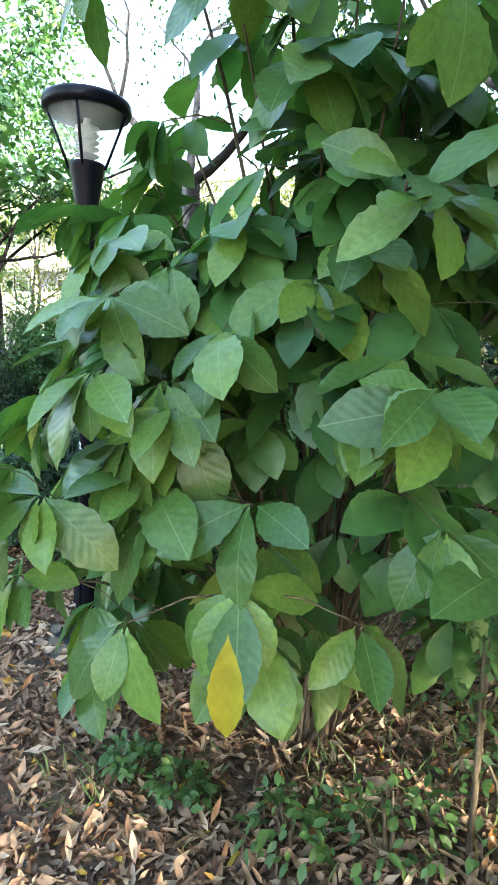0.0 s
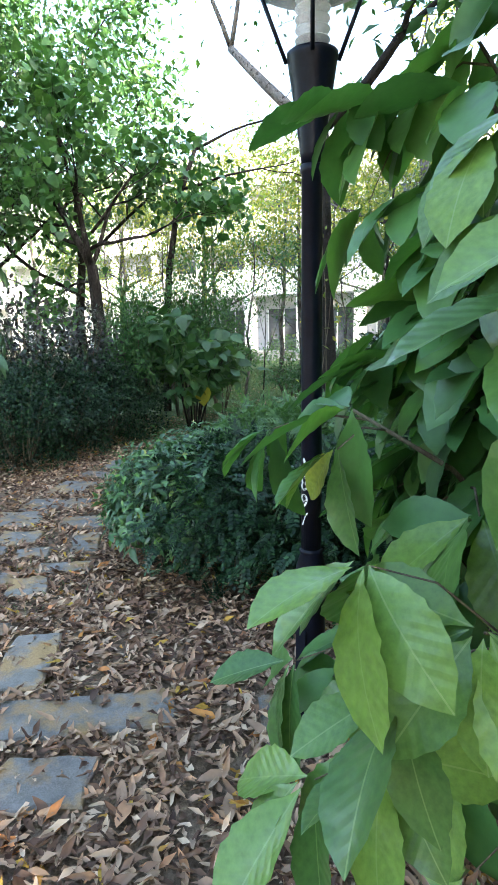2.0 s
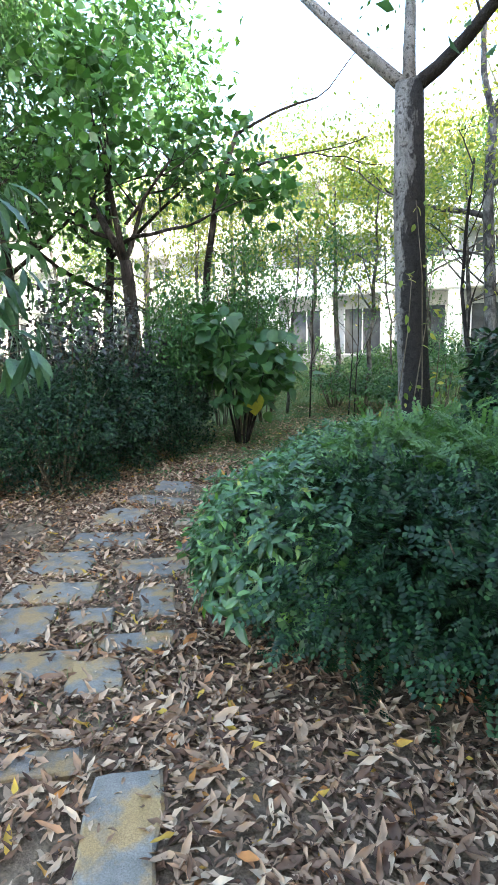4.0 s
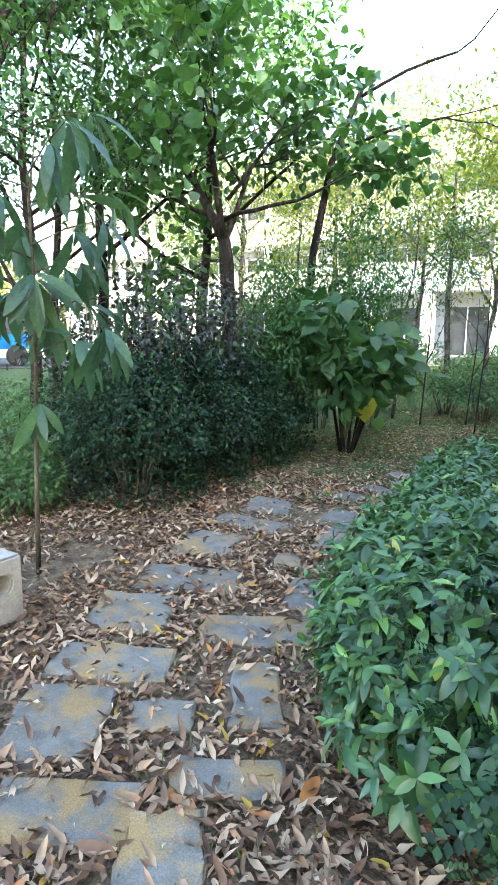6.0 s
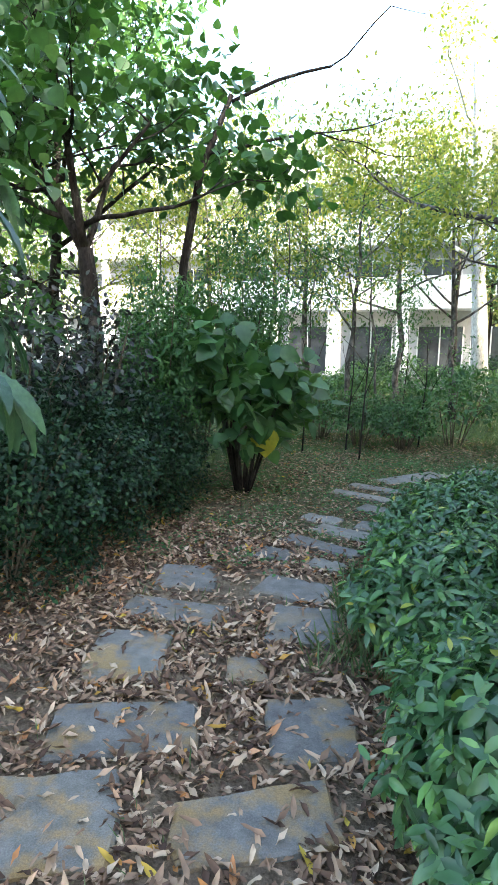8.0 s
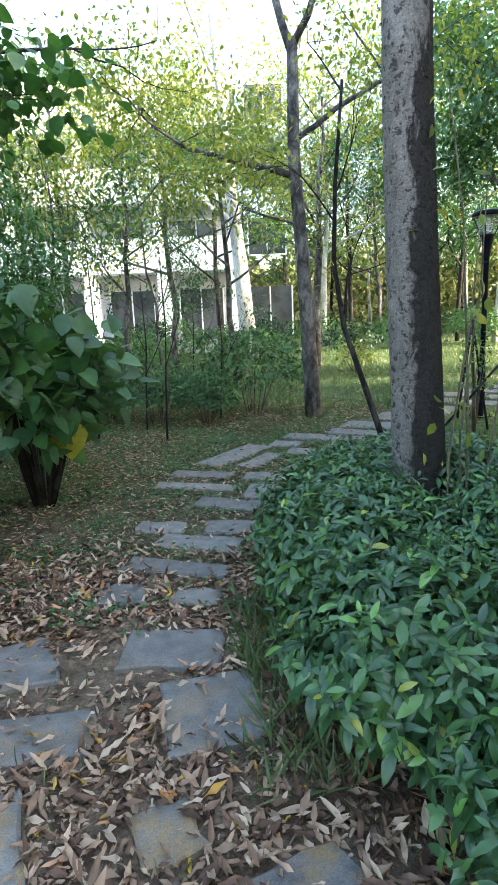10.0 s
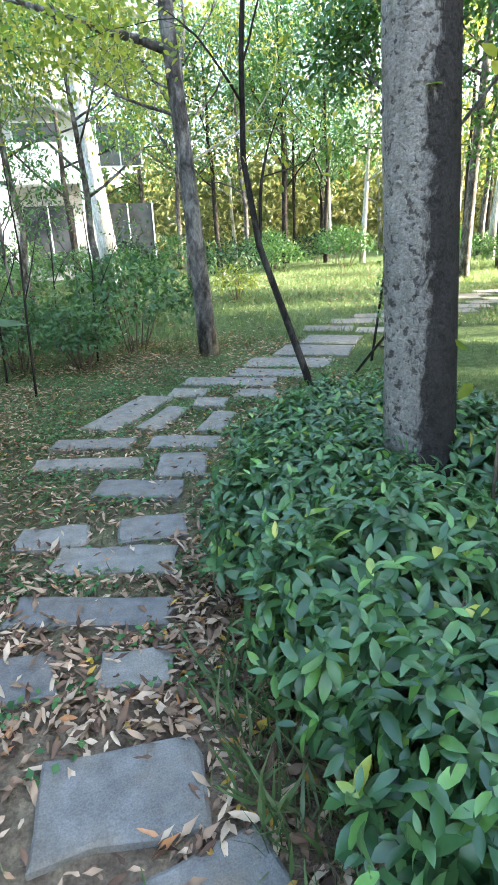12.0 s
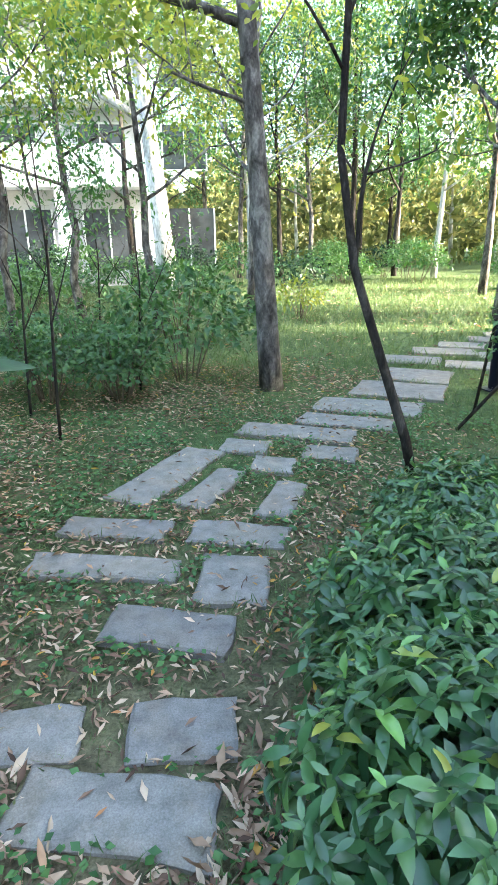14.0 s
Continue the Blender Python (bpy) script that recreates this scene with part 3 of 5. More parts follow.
slab(-3.73, 8.39, 0.4, 0.46, 12)
slab(-3.96, 8.89, 0.50, 0.33, 0)
slab(-4.75, 8.78, 0.42, 0.41, 21)
slab(-3.87, 9.45, 0.30, 0.21, -7)
slab(-4.33, 9.52, 0.29, 0.27, -0)
slab(-4.04, 9.89, 0.74, 0.23, -16)
slab(-3.92, 10.32, 0.65, 0.27, -16)
slab(-3.68, 10.62, 0.39, 0.27, -9)
slab(-4.25, 10.70, 0.41, 0.25, -7)
slab(-3.71, 11.20, 0.58, 0.27, -22)
slab(-3.36, 11.59, 0.38, 0.47, -14)
slab(-4.05, 11.83, 0.84, 0.22, -16)
slab(-3.27, 12.06, 0.58, 0.27, -20)
slab(-4.01, 12.29, 0.66, 0.24, -20)
slab(-3.65, 13.14, 0.37, 1.12, -35)
slab(-3.36, 12.79, 0.24, 0.69, -31)
slab(-2.90, 12.50, 0.23, 0.57, -26)
slab(-2.83, 13.14, 0.33, 0.32, -24)
slab(-2.32, 13.30, 0.43, 0.32, -25)
slab(-2.98, 13.64, 0.42, 0.31, -24)
slab(-2.46, 13.92, 1.05, 0.36, -28)
slab(-1.92, 14.13, 0.90, 0.34, -29)
slab(-1.52, 14.60, 1.09, 0.51, -29)
slab(-0.93, 15.20, 1.01, 0.70, -30)
slab(-0.40, 15.88, 0.83, 0.69, -33)
slab(-2.08, 4.93, 0.26, 0.52, 38)
slab(-1.49, 4.74, 0.79, 0.29, 35)
slab(-1.34, 4.35, 0.37, 0.26, 28)
slab(-2.57, 5.01, 0.32, 0.15, 36)

# the far stretch bends away to the right
for i in range(9):
    f = i / 8
    cx, cy = 0.35 + 5.4 * f, 16.6 + 3.6 * f - 0.5 * f * f
    for k in (-0.5, 0.5):
        slab(cx + k * 0.75 + SRNG.uniform(-0.1, 0.1), cy - k * 0.6, 0.8 + SRNG.uniform(-0.1, 0.15), 0.5, -28 + 12 * f)


def on_slab(x, y, margin=0.0):
    hit = np.zeros(len(x), bool)
    for cx, cy, w, h, a in SLABS:
        dx, dy = x - cx, y - cy
        u, v = dx * math.cos(a) + dy * math.sin(a), -dx * math.sin(a) + dy * math.cos(a)
        hit |= (np.abs(u) < w / 2 - margin) & (np.abs(v) < h / 2 - margin)
    return hit


# ---- fallen leaves and grass ----
def litter(n, x0, x1, y0, y1, size, seed, keep, name):
    rng = np.random.RandomState(seed)
    x, y = rng.uniform(x0, x1, n), rng.uniform(y0, y1, n)
    clump = np.array([noise.noise(Vector((a * 1.1, b * 1.1, 7))) for a, b in zip(x, y)])
    edge = np.minimum(np.minimum(x - x0, x1 - x) / 1.5, np.minimum(y - y0, y1 - y) / 0.8)
    ok = (rng.rand(n) < (keep + clump * 1.2) * np.clip(edge, 0, 1)) & (~on_slab(x, y) | (rng.rand(n) < (0.02 if seed == 16 else 0.09)))
    x, y = x[ok], y[ok]
    n = len(x)
    z = 0.004 + 0.028 * rng.rand(n) ** 2 + np.where(on_slab(x, y), 0.022, 0)
    th = rng.uniform(0, 6.28, n)
    along = np.stack([np.cos(th), np.sin(th), rng.normal(0, 0.13, n)], 1)
    up = np.stack([rng.normal(0, 0.3, n), rng.normal(0, 0.3, n), np.ones(n)], 1)
    ob = new(name, scatter(name, {11: CURL, 14: CURL2, 16: FLAT_DRY}.get(seed, CRISP), np.stack([x, y, z], 1), along, up, size * rng.uniform(0.5, 1.35, n), M_LITTER, 0.68))
    return tagged(ob, "dry curled brown and tan fallen leaves lying on the soil", "leaf litter", kind="stuff")


litter(62000, -7.0, 4.2, 2.4, 10.6, 0.08, 11, 0.95, "leaf_litter")
litter(75000, -7.0, 4.2, 2.4, 10.6, 0.062, 14, 0.85, "leaf_litter")
litter(2600, -3.6, 4.2, 2.2, 6.6, 0.115, 16, 0.6, "leaf_litter")
litter(24000, -12.0, 9.0, -4.0, 13.0, 0.06, 15, 0.7, "leaf_litter")
litter(48000, -6.8, -0.5, 9.3, 17.5, 0.052, 12, 0.75, "leaf_litter")
litter(6000, -9.0, 8.0, 15.0, 30.0, 0.1, 13, 0.35, "leaf_litter")


def grass(n, x0, x1, y0, y1, size, seed, name, dens, mat=M_GRASS):
    rng = np.random.RandomState(seed)
    x, y = rng.uniform(x0, x1, n), rng.uniform(y0, y1, n)
    clump = np.array([noise.noise(Vector((a * 0.9, b * 0.9, 2))) for a, b in zip(x, y)]) + 0.5 * np.array([noise.noise(Vector((a * 4, b * 4, 9))) for a, b in zip(x, y)])
    ok = (clump + dens > rng.rand(n)) & ~on_slab(x, y, 0.01)
    x, y = x[ok], y[ok]
    n = len(x)
    along = np.stack([rng.normal(0, 0.55, n), rng.normal(0, 0.55, n), np.ones(n)], 1)
    up = np.stack([rng.normal(0, 1, n), rng.normal(0, 1, n), np.zeros(n) + 0.1], 1)
    ob = new(name, scatter(name, BLADE if y1 < 17.5 else STRAW, np.stack([x, y, np.full(n, -0.012)], 1), along, up, size * rng.uniform(0.4, 1.3, n), mat, 2.2))
    return tagged(ob, "short thin green grass growing through fallen leaves", "grass", kind="stuff")


grass(90000, -7.0, 1.5, 9.8, 17.0, 0.075, 21, "grass", 0.6)
grass(110000, -12.0, 14.0, 16.0, 34.0, 0.15, 22, "grass", 0.9)
grass(6000, -6.5, -2.2, 5.2, 10.0, 0.09, 23, "grass", 0.05)
grass(900, -3.62, -3.15, 7.9, 9.4, 0.2, 26, "grass", 0.9)
grass(9000, 0.0, 3.4, 4.0, 8.0, 0.12, 24, "grass", 0.45)


def clover():
    """Small round-leaved weeds creeping between the slabs."""
    rng = np.random.RandomState(27)
    n = 60000
    x, y = rng.uniform(-6.5, -0.6, n), rng.uniform(9.0, 15.0, n)
    c = np.array([noise.noise(Vector((a * 2.2, b * 2.2, 4))) for a, b in zip(x, y)])
    ok = (c + 0.15 > rng.rand(n)) & ~on_slab(x, y, 0.015)
    x, y = x[ok], y[ok]
    n = len(x)
    th = rng.uniform(0, 6.28, n)
    along = np.stack([np.cos(th), np.sin(th), rng.normal(0.1, 0.3, n)], 1)
    up = np.stack([rng.normal(0, 0.3, n), rng.normal(0, 0.3, n), np.ones(n)], 1)
    ob = new("clover", scatter("clover", SMALL, np.stack([x, y, 0.01 + 0.03 * rng.rand(n)], 1), along, up, rng.uniform(0.022, 0.048, n), M_MID, 1.4))
    return tagged(ob, "low round-leaved weeds creeping between the stone slabs", "weeds", kind="stuff")


clover()


# ---- lamp posts ----
def street_lamp(x, y, turn, number):
    t = thing("garden_lamp", (x, y, 0), "dark navy iron garden lamp post with tapered glass lantern", "lamp post", "garden lamps")
    t.rotation_euler = (0, 0, radians(turn))
    bm = bmesh.new()
    box(bm, -0.13, -0.13, 0.02, 0.13, 0.13, 0.036)
    bmesh.ops.bevel(bm, geom=list(bm.edges), offset=0.004, segments=1, affect="EDGES")
    part("base_plate", bm, M_IRON, t, smooth=False)
    for sx in (-1, 1):
        for sy in (-1, 1):
            bm = bmesh.new()
            lathe(bm, [(0.014, 0.036), (0.014, 0.05), (0.007, 0.05), (0.007, 0.075)], 6)
            b = part("bolt", bm, M_IRON, t, smooth=False)
            b.location = (sx * 0.1, sy * 0.1, 0)
    bm = bmesh.new()
    lathe(bm, [(0.058, 0.03), (0.06, 0.06), (0.06, 0.66), (0.062, 0.68), (0.06, 0.7)])
    post = part("lower_post", bm, M_IRON, t)
    bm = bmesh.new()
    box(bm, -0.032, -0.064, 0.24, 0.032, -0.05, 0.46)
    bmesh.ops.bevel(bm, geom=list(bm.edges), offset=0.004, segments=2, affect="EDGES")
    part("service_door", bm, M_IRON, post, smooth=False)
    bm = bmesh.new()
    lathe(bm, [(0.06, 0.7), (0.064, 0.715), (0.062, 0.735), (0.046, 0.785), (0.048, 0.79), (0.05, 0.8), (0.044, 0.81)])
    part("collar", bm, M_IRON, t)
    bm = bmesh.new()
    lathe(bm, [(0.042, 0.8), (0.041, 1.5), (0.04, 2.27), (0.044, 2.275), (0.044, 2.3), (0.04, 2.305)])
    part("pole", bm, M_IRON, t)
    bm = bmesh.new()
    lathe(bm, [(0.04, 2.3), (0.044, 2.34), (0.06, 2.45), (0.09, 2.65), (0.093, 2.66), (0.093, 2.675), (0.06, 2.68)])
    part("cone", bm, M_IRON, t)
    bm = bmesh.new()
    prof = [(0.09, 2.676), (0.198, 2.925), (0.194, 2.925), (0.086, 2.678)]
    rings = [[bm.verts.new((r * math.cos(2 * math.pi * k / 32), r * math.sin(2 * math.pi * k / 32), z)) for k in range(32)] for r, z in prof]
    for i in range(4):
        r0, r1 = rings[i], rings[(i + 1) % 4]
        for k in range(32):
            bm.faces.new((r0[k], r0[(k + 1) % 32], r1[(k + 1) % 32], r1[k]))
    g = part("glass_shade", bm, M_GLASS, t, "clear tapered glass")
    g.visible_shadow = False
    for k in range(4):
        bm = bmesh.new()
        a = math.pi / 4 + k * math.pi / 2
        c, s = math.cos(a), math.sin(a)
        tube(bm, [(0.094 * c, 0.094 * s, 2.65), (0.205 * c, 0.205 * s, 2.93)], [0.008, 0.008], 6)
        part("rib", bm, M_IRON, t)
    for k in range(5):
        bm = bmesh.new()
        z = 2.7 + k * 0.034
        lathe(bm, [(0.025, z), (0.062, z + 0.016), (0.064, z + 0.019), (0.025, z + 0.024)], 20)
        part("louvre_ring", bm, M_WHITE, t, "white louvre ring")
    bm = bmesh.new()
    lathe(bm, [(0.02, 2.68), (0.02, 2.9)], 12)
    part("bulb", bm, M_WHITE, t)
    bm = bmesh.new()
    lathe(bm, [(0.19, 2.918), (0.222, 2.92), (0.23, 2.935), (0.23, 2.965), (0.222, 2.98), (0.16, 3.0), (0.05, 3.012)], 32)
    part("cap", bm, M_IRON, t)
    if number:
        for i, ch in enumerate(number):
            cu = bpy.data.curves.new("digit", "FONT")
            cu.body, cu.size, cu.extrude, cu.align_x = ch, 0.085, 0.0006, "CENTER"
            ob = new("digit_src", cu)
            me = bpy.data.meshes.new_from_object(ob.evaluated_get(bpy.context.evaluated_depsgraph_get()))
            bpy.data.objects.remove(ob)
            for v in me.vertices:         # wrap the flat letter round the pole
                th = v.co.x / 0.0422
                v.co = ((0.0422 + v.co.z) * math.sin(th), -(0.0422 + v.co.z) * math.cos(th), v.co.y + 1.14 - i * 0.075)
            me.materials.append(M_WHITE)
            d = new("digit", me)
            d.parent = t
            d["label"] = "white stencilled character"
        bm = bmesh.new()
        for i, (dx, z, ln) in enumerate(((0.0, 0.61, 0.06), (0.008, 0.63, 0.04), (-0.006, 0.58, 0.1), (0.012, 0.65, 0.02), (-0.002, 0.52, 0.09))):
            th = dx / 0.061
            tube(bm, [(0.0612 * math.sin(th), -0.0612 * math.cos(th), z - ln / 2), (0.0612 * math.sin(th + 0.1), -0.0612 * math.cos(th + 0.1), z + ln / 2)], [0.0025, 0.0025], 4)
        part("sticker_scrap", bm, M_TEAL, t, "torn teal sticker")
    return t


street_lamp(-0.57, 5.18, -22, "A897")
street_lamp(0.1, 14.95, 10, "")

bm = bmesh.new()
box(bm, -0.22, -0.19, -0.06, 0.22, 0.19, 0.018)
bmesh.ops.bevel(bm, geom=list(bm.edges), offset=0.012, segments=2, affect="EDGES")
pad = part("concrete_pad", bm, M_STONE, None, smooth=False)
pad.matrix_basis = pose(-0.57, 5.18, 0, 0, 0, 32)
tagged(pad, "low weathered concrete footing under the lamp post", "footing")


# ---- concrete block with a round hole ----
def hole_block():
    t = thing("concrete_block", (-4.52, 6.03, 0), "pale weathered concrete block with a round hole through its end", "block")
    t.rotation_euler = (0, 0, radians(-84))
    bm = bmesh.new()
    n, hw, h, ln, r, cz = 32, 0.125, 0.38, 0.5, 0.055, 0.235
    loops = []
    for yy in (0.0, -ln):
        ring = [bm.verts.new((r * math.cos(2 * math.pi * k / n), yy, cz + r * math.sin(2 * math.pi * k / n))) for k in range(n)]
        rim = []
        for k in range(n):
            c, s = math.cos(2 * math.pi * k / n), math.sin(2 * math.pi * k / n)
            f = 1 / max(abs(c), abs(s))
            x, z = c * f, s * f
            rim.append(bm.verts.new((x * hw, yy, cz + (z * (h - cz) if z > 0 else z * cz))))
        loops.append((ring, rim))
    for k in range(n):
        j = (k + 1) % n
        (a, b), (c, d) = loops
        bm.faces.new((a[k], b[k], b[j], a[j]))
        bm.faces.new((c[k], c[j], d[j], d[k]))
        bm.faces.new((b[k], d[k], d[j], b[j]))
        bm.faces.new((a[k], a[j], c[j], c[k]))
    bmesh.ops.recalc_face_normals(bm, faces=bm.faces)
    sharp = [e for e in bm.edges if e.is_manifold and e.calc_face_angle(0) > 0.6]
    bmesh.ops.bevel(bm, geom=sharp, offset=0.014, segments=2, affect="EDGES")
    part("body", bm, M_CONC, t, smooth=False)
    return t


hole_block()


# ---- the large broad-leaved bush beside the lamp ----
def broad_bush():
    rng = np.random.RandomState(3)
    t = thing("broadleaf_bush", (0.85, 4.95, 0), "tall bush with large drooping serrated green leaves on woody stems", "shrub")
    tips = []
    # sprays that lean out over the walk
    outer = ((-0.75, -1.0, 0.95), (-0.6, -1.05, 1.25), (-1.0, -0.5, 1.5), (-0.7, -0.5, 1.1), (0.05, -1.0, 1.05), (0.55, -0.9, 1.6), (0.1, -0.65, 2.6), (-0.5, -0.85, 1.75), (-0.3, -0.9, 1.3), (0.95, -0.65, 2.0), (1.1, -0.4, 2.6), (0.75, -0.75, 1.15), (-0.95, -0.4, 0.85), (-0.2, -0.7, 2.95), (0.35, -0.65, 2.9), (0.95, -0.55, 2.95), (-0.45, -0.5, 3.1), (-0.2, -0.95, 1.55), (-0.55, -0.75, 1.9), (0.4, -0.8, 2.2), (1.2, -0.6, 1.5), (-1.0, -0.2, 2.3), (-0.8, -0.1, 2.45), (-0.55, -0.3, 2.6), (-0.9, -0.3, 2.05), (-0.75, -0.35, 2.25), (0.15, -0.45, 2.95), (-0.05, -0.55, 2.9))
    for j in range(50 + len(outer)):
        th = 2.4 * j + 0.3
        q = 0.3 + 0.72 * ((j * 0.618) % 1.0)
        hgt = 0.75 + 2.5 * ((j * 0.377) % 1.0)
        wide = 1.0 - 0.25 * max(0.0, hgt - 1.9)
        e = Vector((math.cos(th) * q * 1.35 * wide, math.sin(th) * q * 1.05 * wide, hgt))
        if j >= 50:
            e = Vector(outer[j - 50])
        if e.z < 2.0 or j < 50:
            e.z = min(e.z, 2.75 + 0.8 * min(0.0, e.x + 0.1))
        hgt = e.z
        s = Vector((math.cos(th) * 0.13, math.sin(th) * 0.13, -0.04))
        mid = Vector((e.x * 0.42, e.y * 0.42, hgt * 0.62))
        pts = [s, s.lerp(mid, 0.5) + Vector(rng.normal(size=3)) * 0.03, mid, mid.lerp(e, 0.6) + Vector((0, 0, 0.07)), e]
        r = rng.uniform(0.007, 0.014)
        bm = bmesh.new()
        tube(bm, pts, [r, r * 0.9, r * 0.75, r * 0.55, r * 0.35], 7, 0.2)
        for a, b in ((2, 0.6), (2, 0.55), (3, 0.5), (3, 0.45)):
            sub = pts[a].lerp(pts[a + 1], rng.uniform(0.3, 0.9))
            o = unit(rng.normal(size=3) * (1, 1, 0.4) + np.array((e.x, e.y, 0)) * 0.5)
            tip = sub + Vector(o) * rng.uniform(0.16, 0.36)
            tube(bm, [sub, sub.lerp(tip, 0.5) + Vector((0, 0, 0.03)), tip], [r * b * 0.6, r * b * 0.5, r * b * 0.35], 5)
            tips.append((tip, Vector(o)))
        tips.append((e, (e - mid).normalized()))
        part("stem", bm, M_TWIG, t)
    P, A, U, S = [], [], [], []
    for p, d in tips:
        if p.z < 0.55:
            continue
        m = rng.randint(4, 8)
        side = Vector((p.x, p.y, 0))
        for i in range(m):
            th = 2 * math.pi * i / m + rng.uniform(-0.4, 0.4)
            out = Vector((math.cos(th), math.sin(th), 0)) + d * 0.5 + side * 0.4
            a = (out.normalized() + Vector((0, 0, rng.uniform(-1.5, -0.1)))).normalized()
            P.append((p + out * 0.015)[:])
            A.append(a[:])
            U.append((Vector((0, 0, 0.9)) + side * 0.75 + Vector(rng.normal(size=3)) * 0.3)[:])
            S.append(rng.uniform(0.17, 0.31))
    P, A, U, S = map(np.array, (P, A, U, S))
    near = np.argsort(P[:, 1] + 0.05 * P[:, 0])          # the side that faces the walk
    meshes = [grid_mesh("leaf", sh[0], sh[1], M_BUSH) for sh in (BROAD, BROAD2, BROAD3)]
    x, y, z = frames_for(A, U)
    for c, i in enumerate(near[:300]):
        ob = new("leaf", meshes[c % 3])
        ob.parent = t
        ob.matrix_basis = Matrix.Translation(P[i]) @ Matrix((x[i], y[i], z[i])).transposed().to_4x4() @ Matrix.Scale(S[i], 4)
    rest = near[300:]
    ob = new("foliage", scatter("foliage", BROAD, P[rest], A[rest], U[rest], S[rest], M_BUSHJ))
    ob.parent = t
    ob["kind"] = "stuff"
    return t


BUSH = broad_bush()
yl = new("yellow_leaf", scatter("yellow_leaf", BROAD3, np.array([[0.13, -1.26, 1.06]]), np.array([[0.05, -0.1, -1.0]]), np.array([[0.3, -1.0, 0.2]]), np.array([0.27]), M_YELLOW, 0.68))
yl.parent = BUSH
yl["label"] = "single yellowed leaf"

# weeds at its foot
for i, (x, y, s) in enumerate(((1.35, 4.35, 0.28), (1.75, 4.7, 0.35), (0.55, 4.3, 0.14), (2.1, 4.2, 0.3), (1.0, 4.25, 0.2), (0.3, 4.35, 0.12), (1.6, 5.4, 0.4), (2.4, 5.2, 0.4), (1.95, 6.0, 0.45))):
    shrub("weed", (x, y, 0), (s * 0.8, s * 0.8, s), "low green weed with small leaves in the leaf litter", M_FRESH, OVAL, 0.055, 120, 40 + i, "weeds under the bush", 5, "weed")
shrub("weed", (1.6, 4.5, 0), (0.1, 0.1, 1.25), "thin upright weed spire with tiny pale leaves", M_FRESH, SMALL, 0.05, 160, 60, "weeds under the bush", 3, "weed")

# ---- pinnate-leaved bush in front, then the hedge along the path ----
FRONT = ((-1.72, 6.55, 0.68, 0.68, 0.95), (-1.1, 6.5, 0.75, 0.66, 0.98), (-0.4, 6.55, 0.8, 0.68, 0.98), (-1.75, 7.35, 0.7, 0.7, 1.05), (-1.5, 7.4, 0.85, 0.8, 1.15), (-0.6, 7.4, 0.9, 0.75, 1.15), (0.3, 7.2, 0.8, 0.7, 1.0))
for i, (x, y, sx, sy, sz) in enumerate(FRONT):
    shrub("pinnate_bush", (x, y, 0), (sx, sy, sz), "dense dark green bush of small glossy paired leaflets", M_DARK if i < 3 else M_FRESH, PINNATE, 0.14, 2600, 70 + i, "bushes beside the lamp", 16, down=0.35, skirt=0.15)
HEDGE = ((-2.2, 6.38, 0.6, 0.5, 0.88), (-2.5, 6.9, 0.6, 0.55, 0.88), (-2.65, 7.45, 0.55, 0.55, 0.72), (-2.75, 8.25, 0.6, 0.6, 0.72), (-2.05, 8.3, 0.65, 0.6, 0.75), (-2.85, 9.05, 0.6, 0.6, 0.74), (-2.1, 8.95, 0.55, 0.5, 0.76), (-2.95, 9.85, 0.58, 0.6, 0.7), (-2.15, 10.1, 0.6, 0.55, 0.72), (-2.7, 10.65, 0.55, 0.55, 0.62), (-1.6, 9.4, 0.6, 0.7, 0.75), (-1.95, 10.9, 0.6, 0.6, 0.6), (-1.3, 8.5, 0.6, 0.7, 0.75), (-2.1, 11.6, 0.5, 0.5, 0.45))
for i, (x, y, sx, sy, sz) in enumerate(HEDGE):
    sway = 0.1 if y < 7 else 0.2 if y < 8.2 else -0.02 if y < 9.5 else 0.05
    shoot_shrub("hedge_shrub", (x + sway, y, 0), (sx, sy, sz), "leafy green hedge shrub with pointed glossy leaves along the path", M_HEDGE, LANCE_WIDE, 0.1, 640, 90 + i, "hedge along the path")

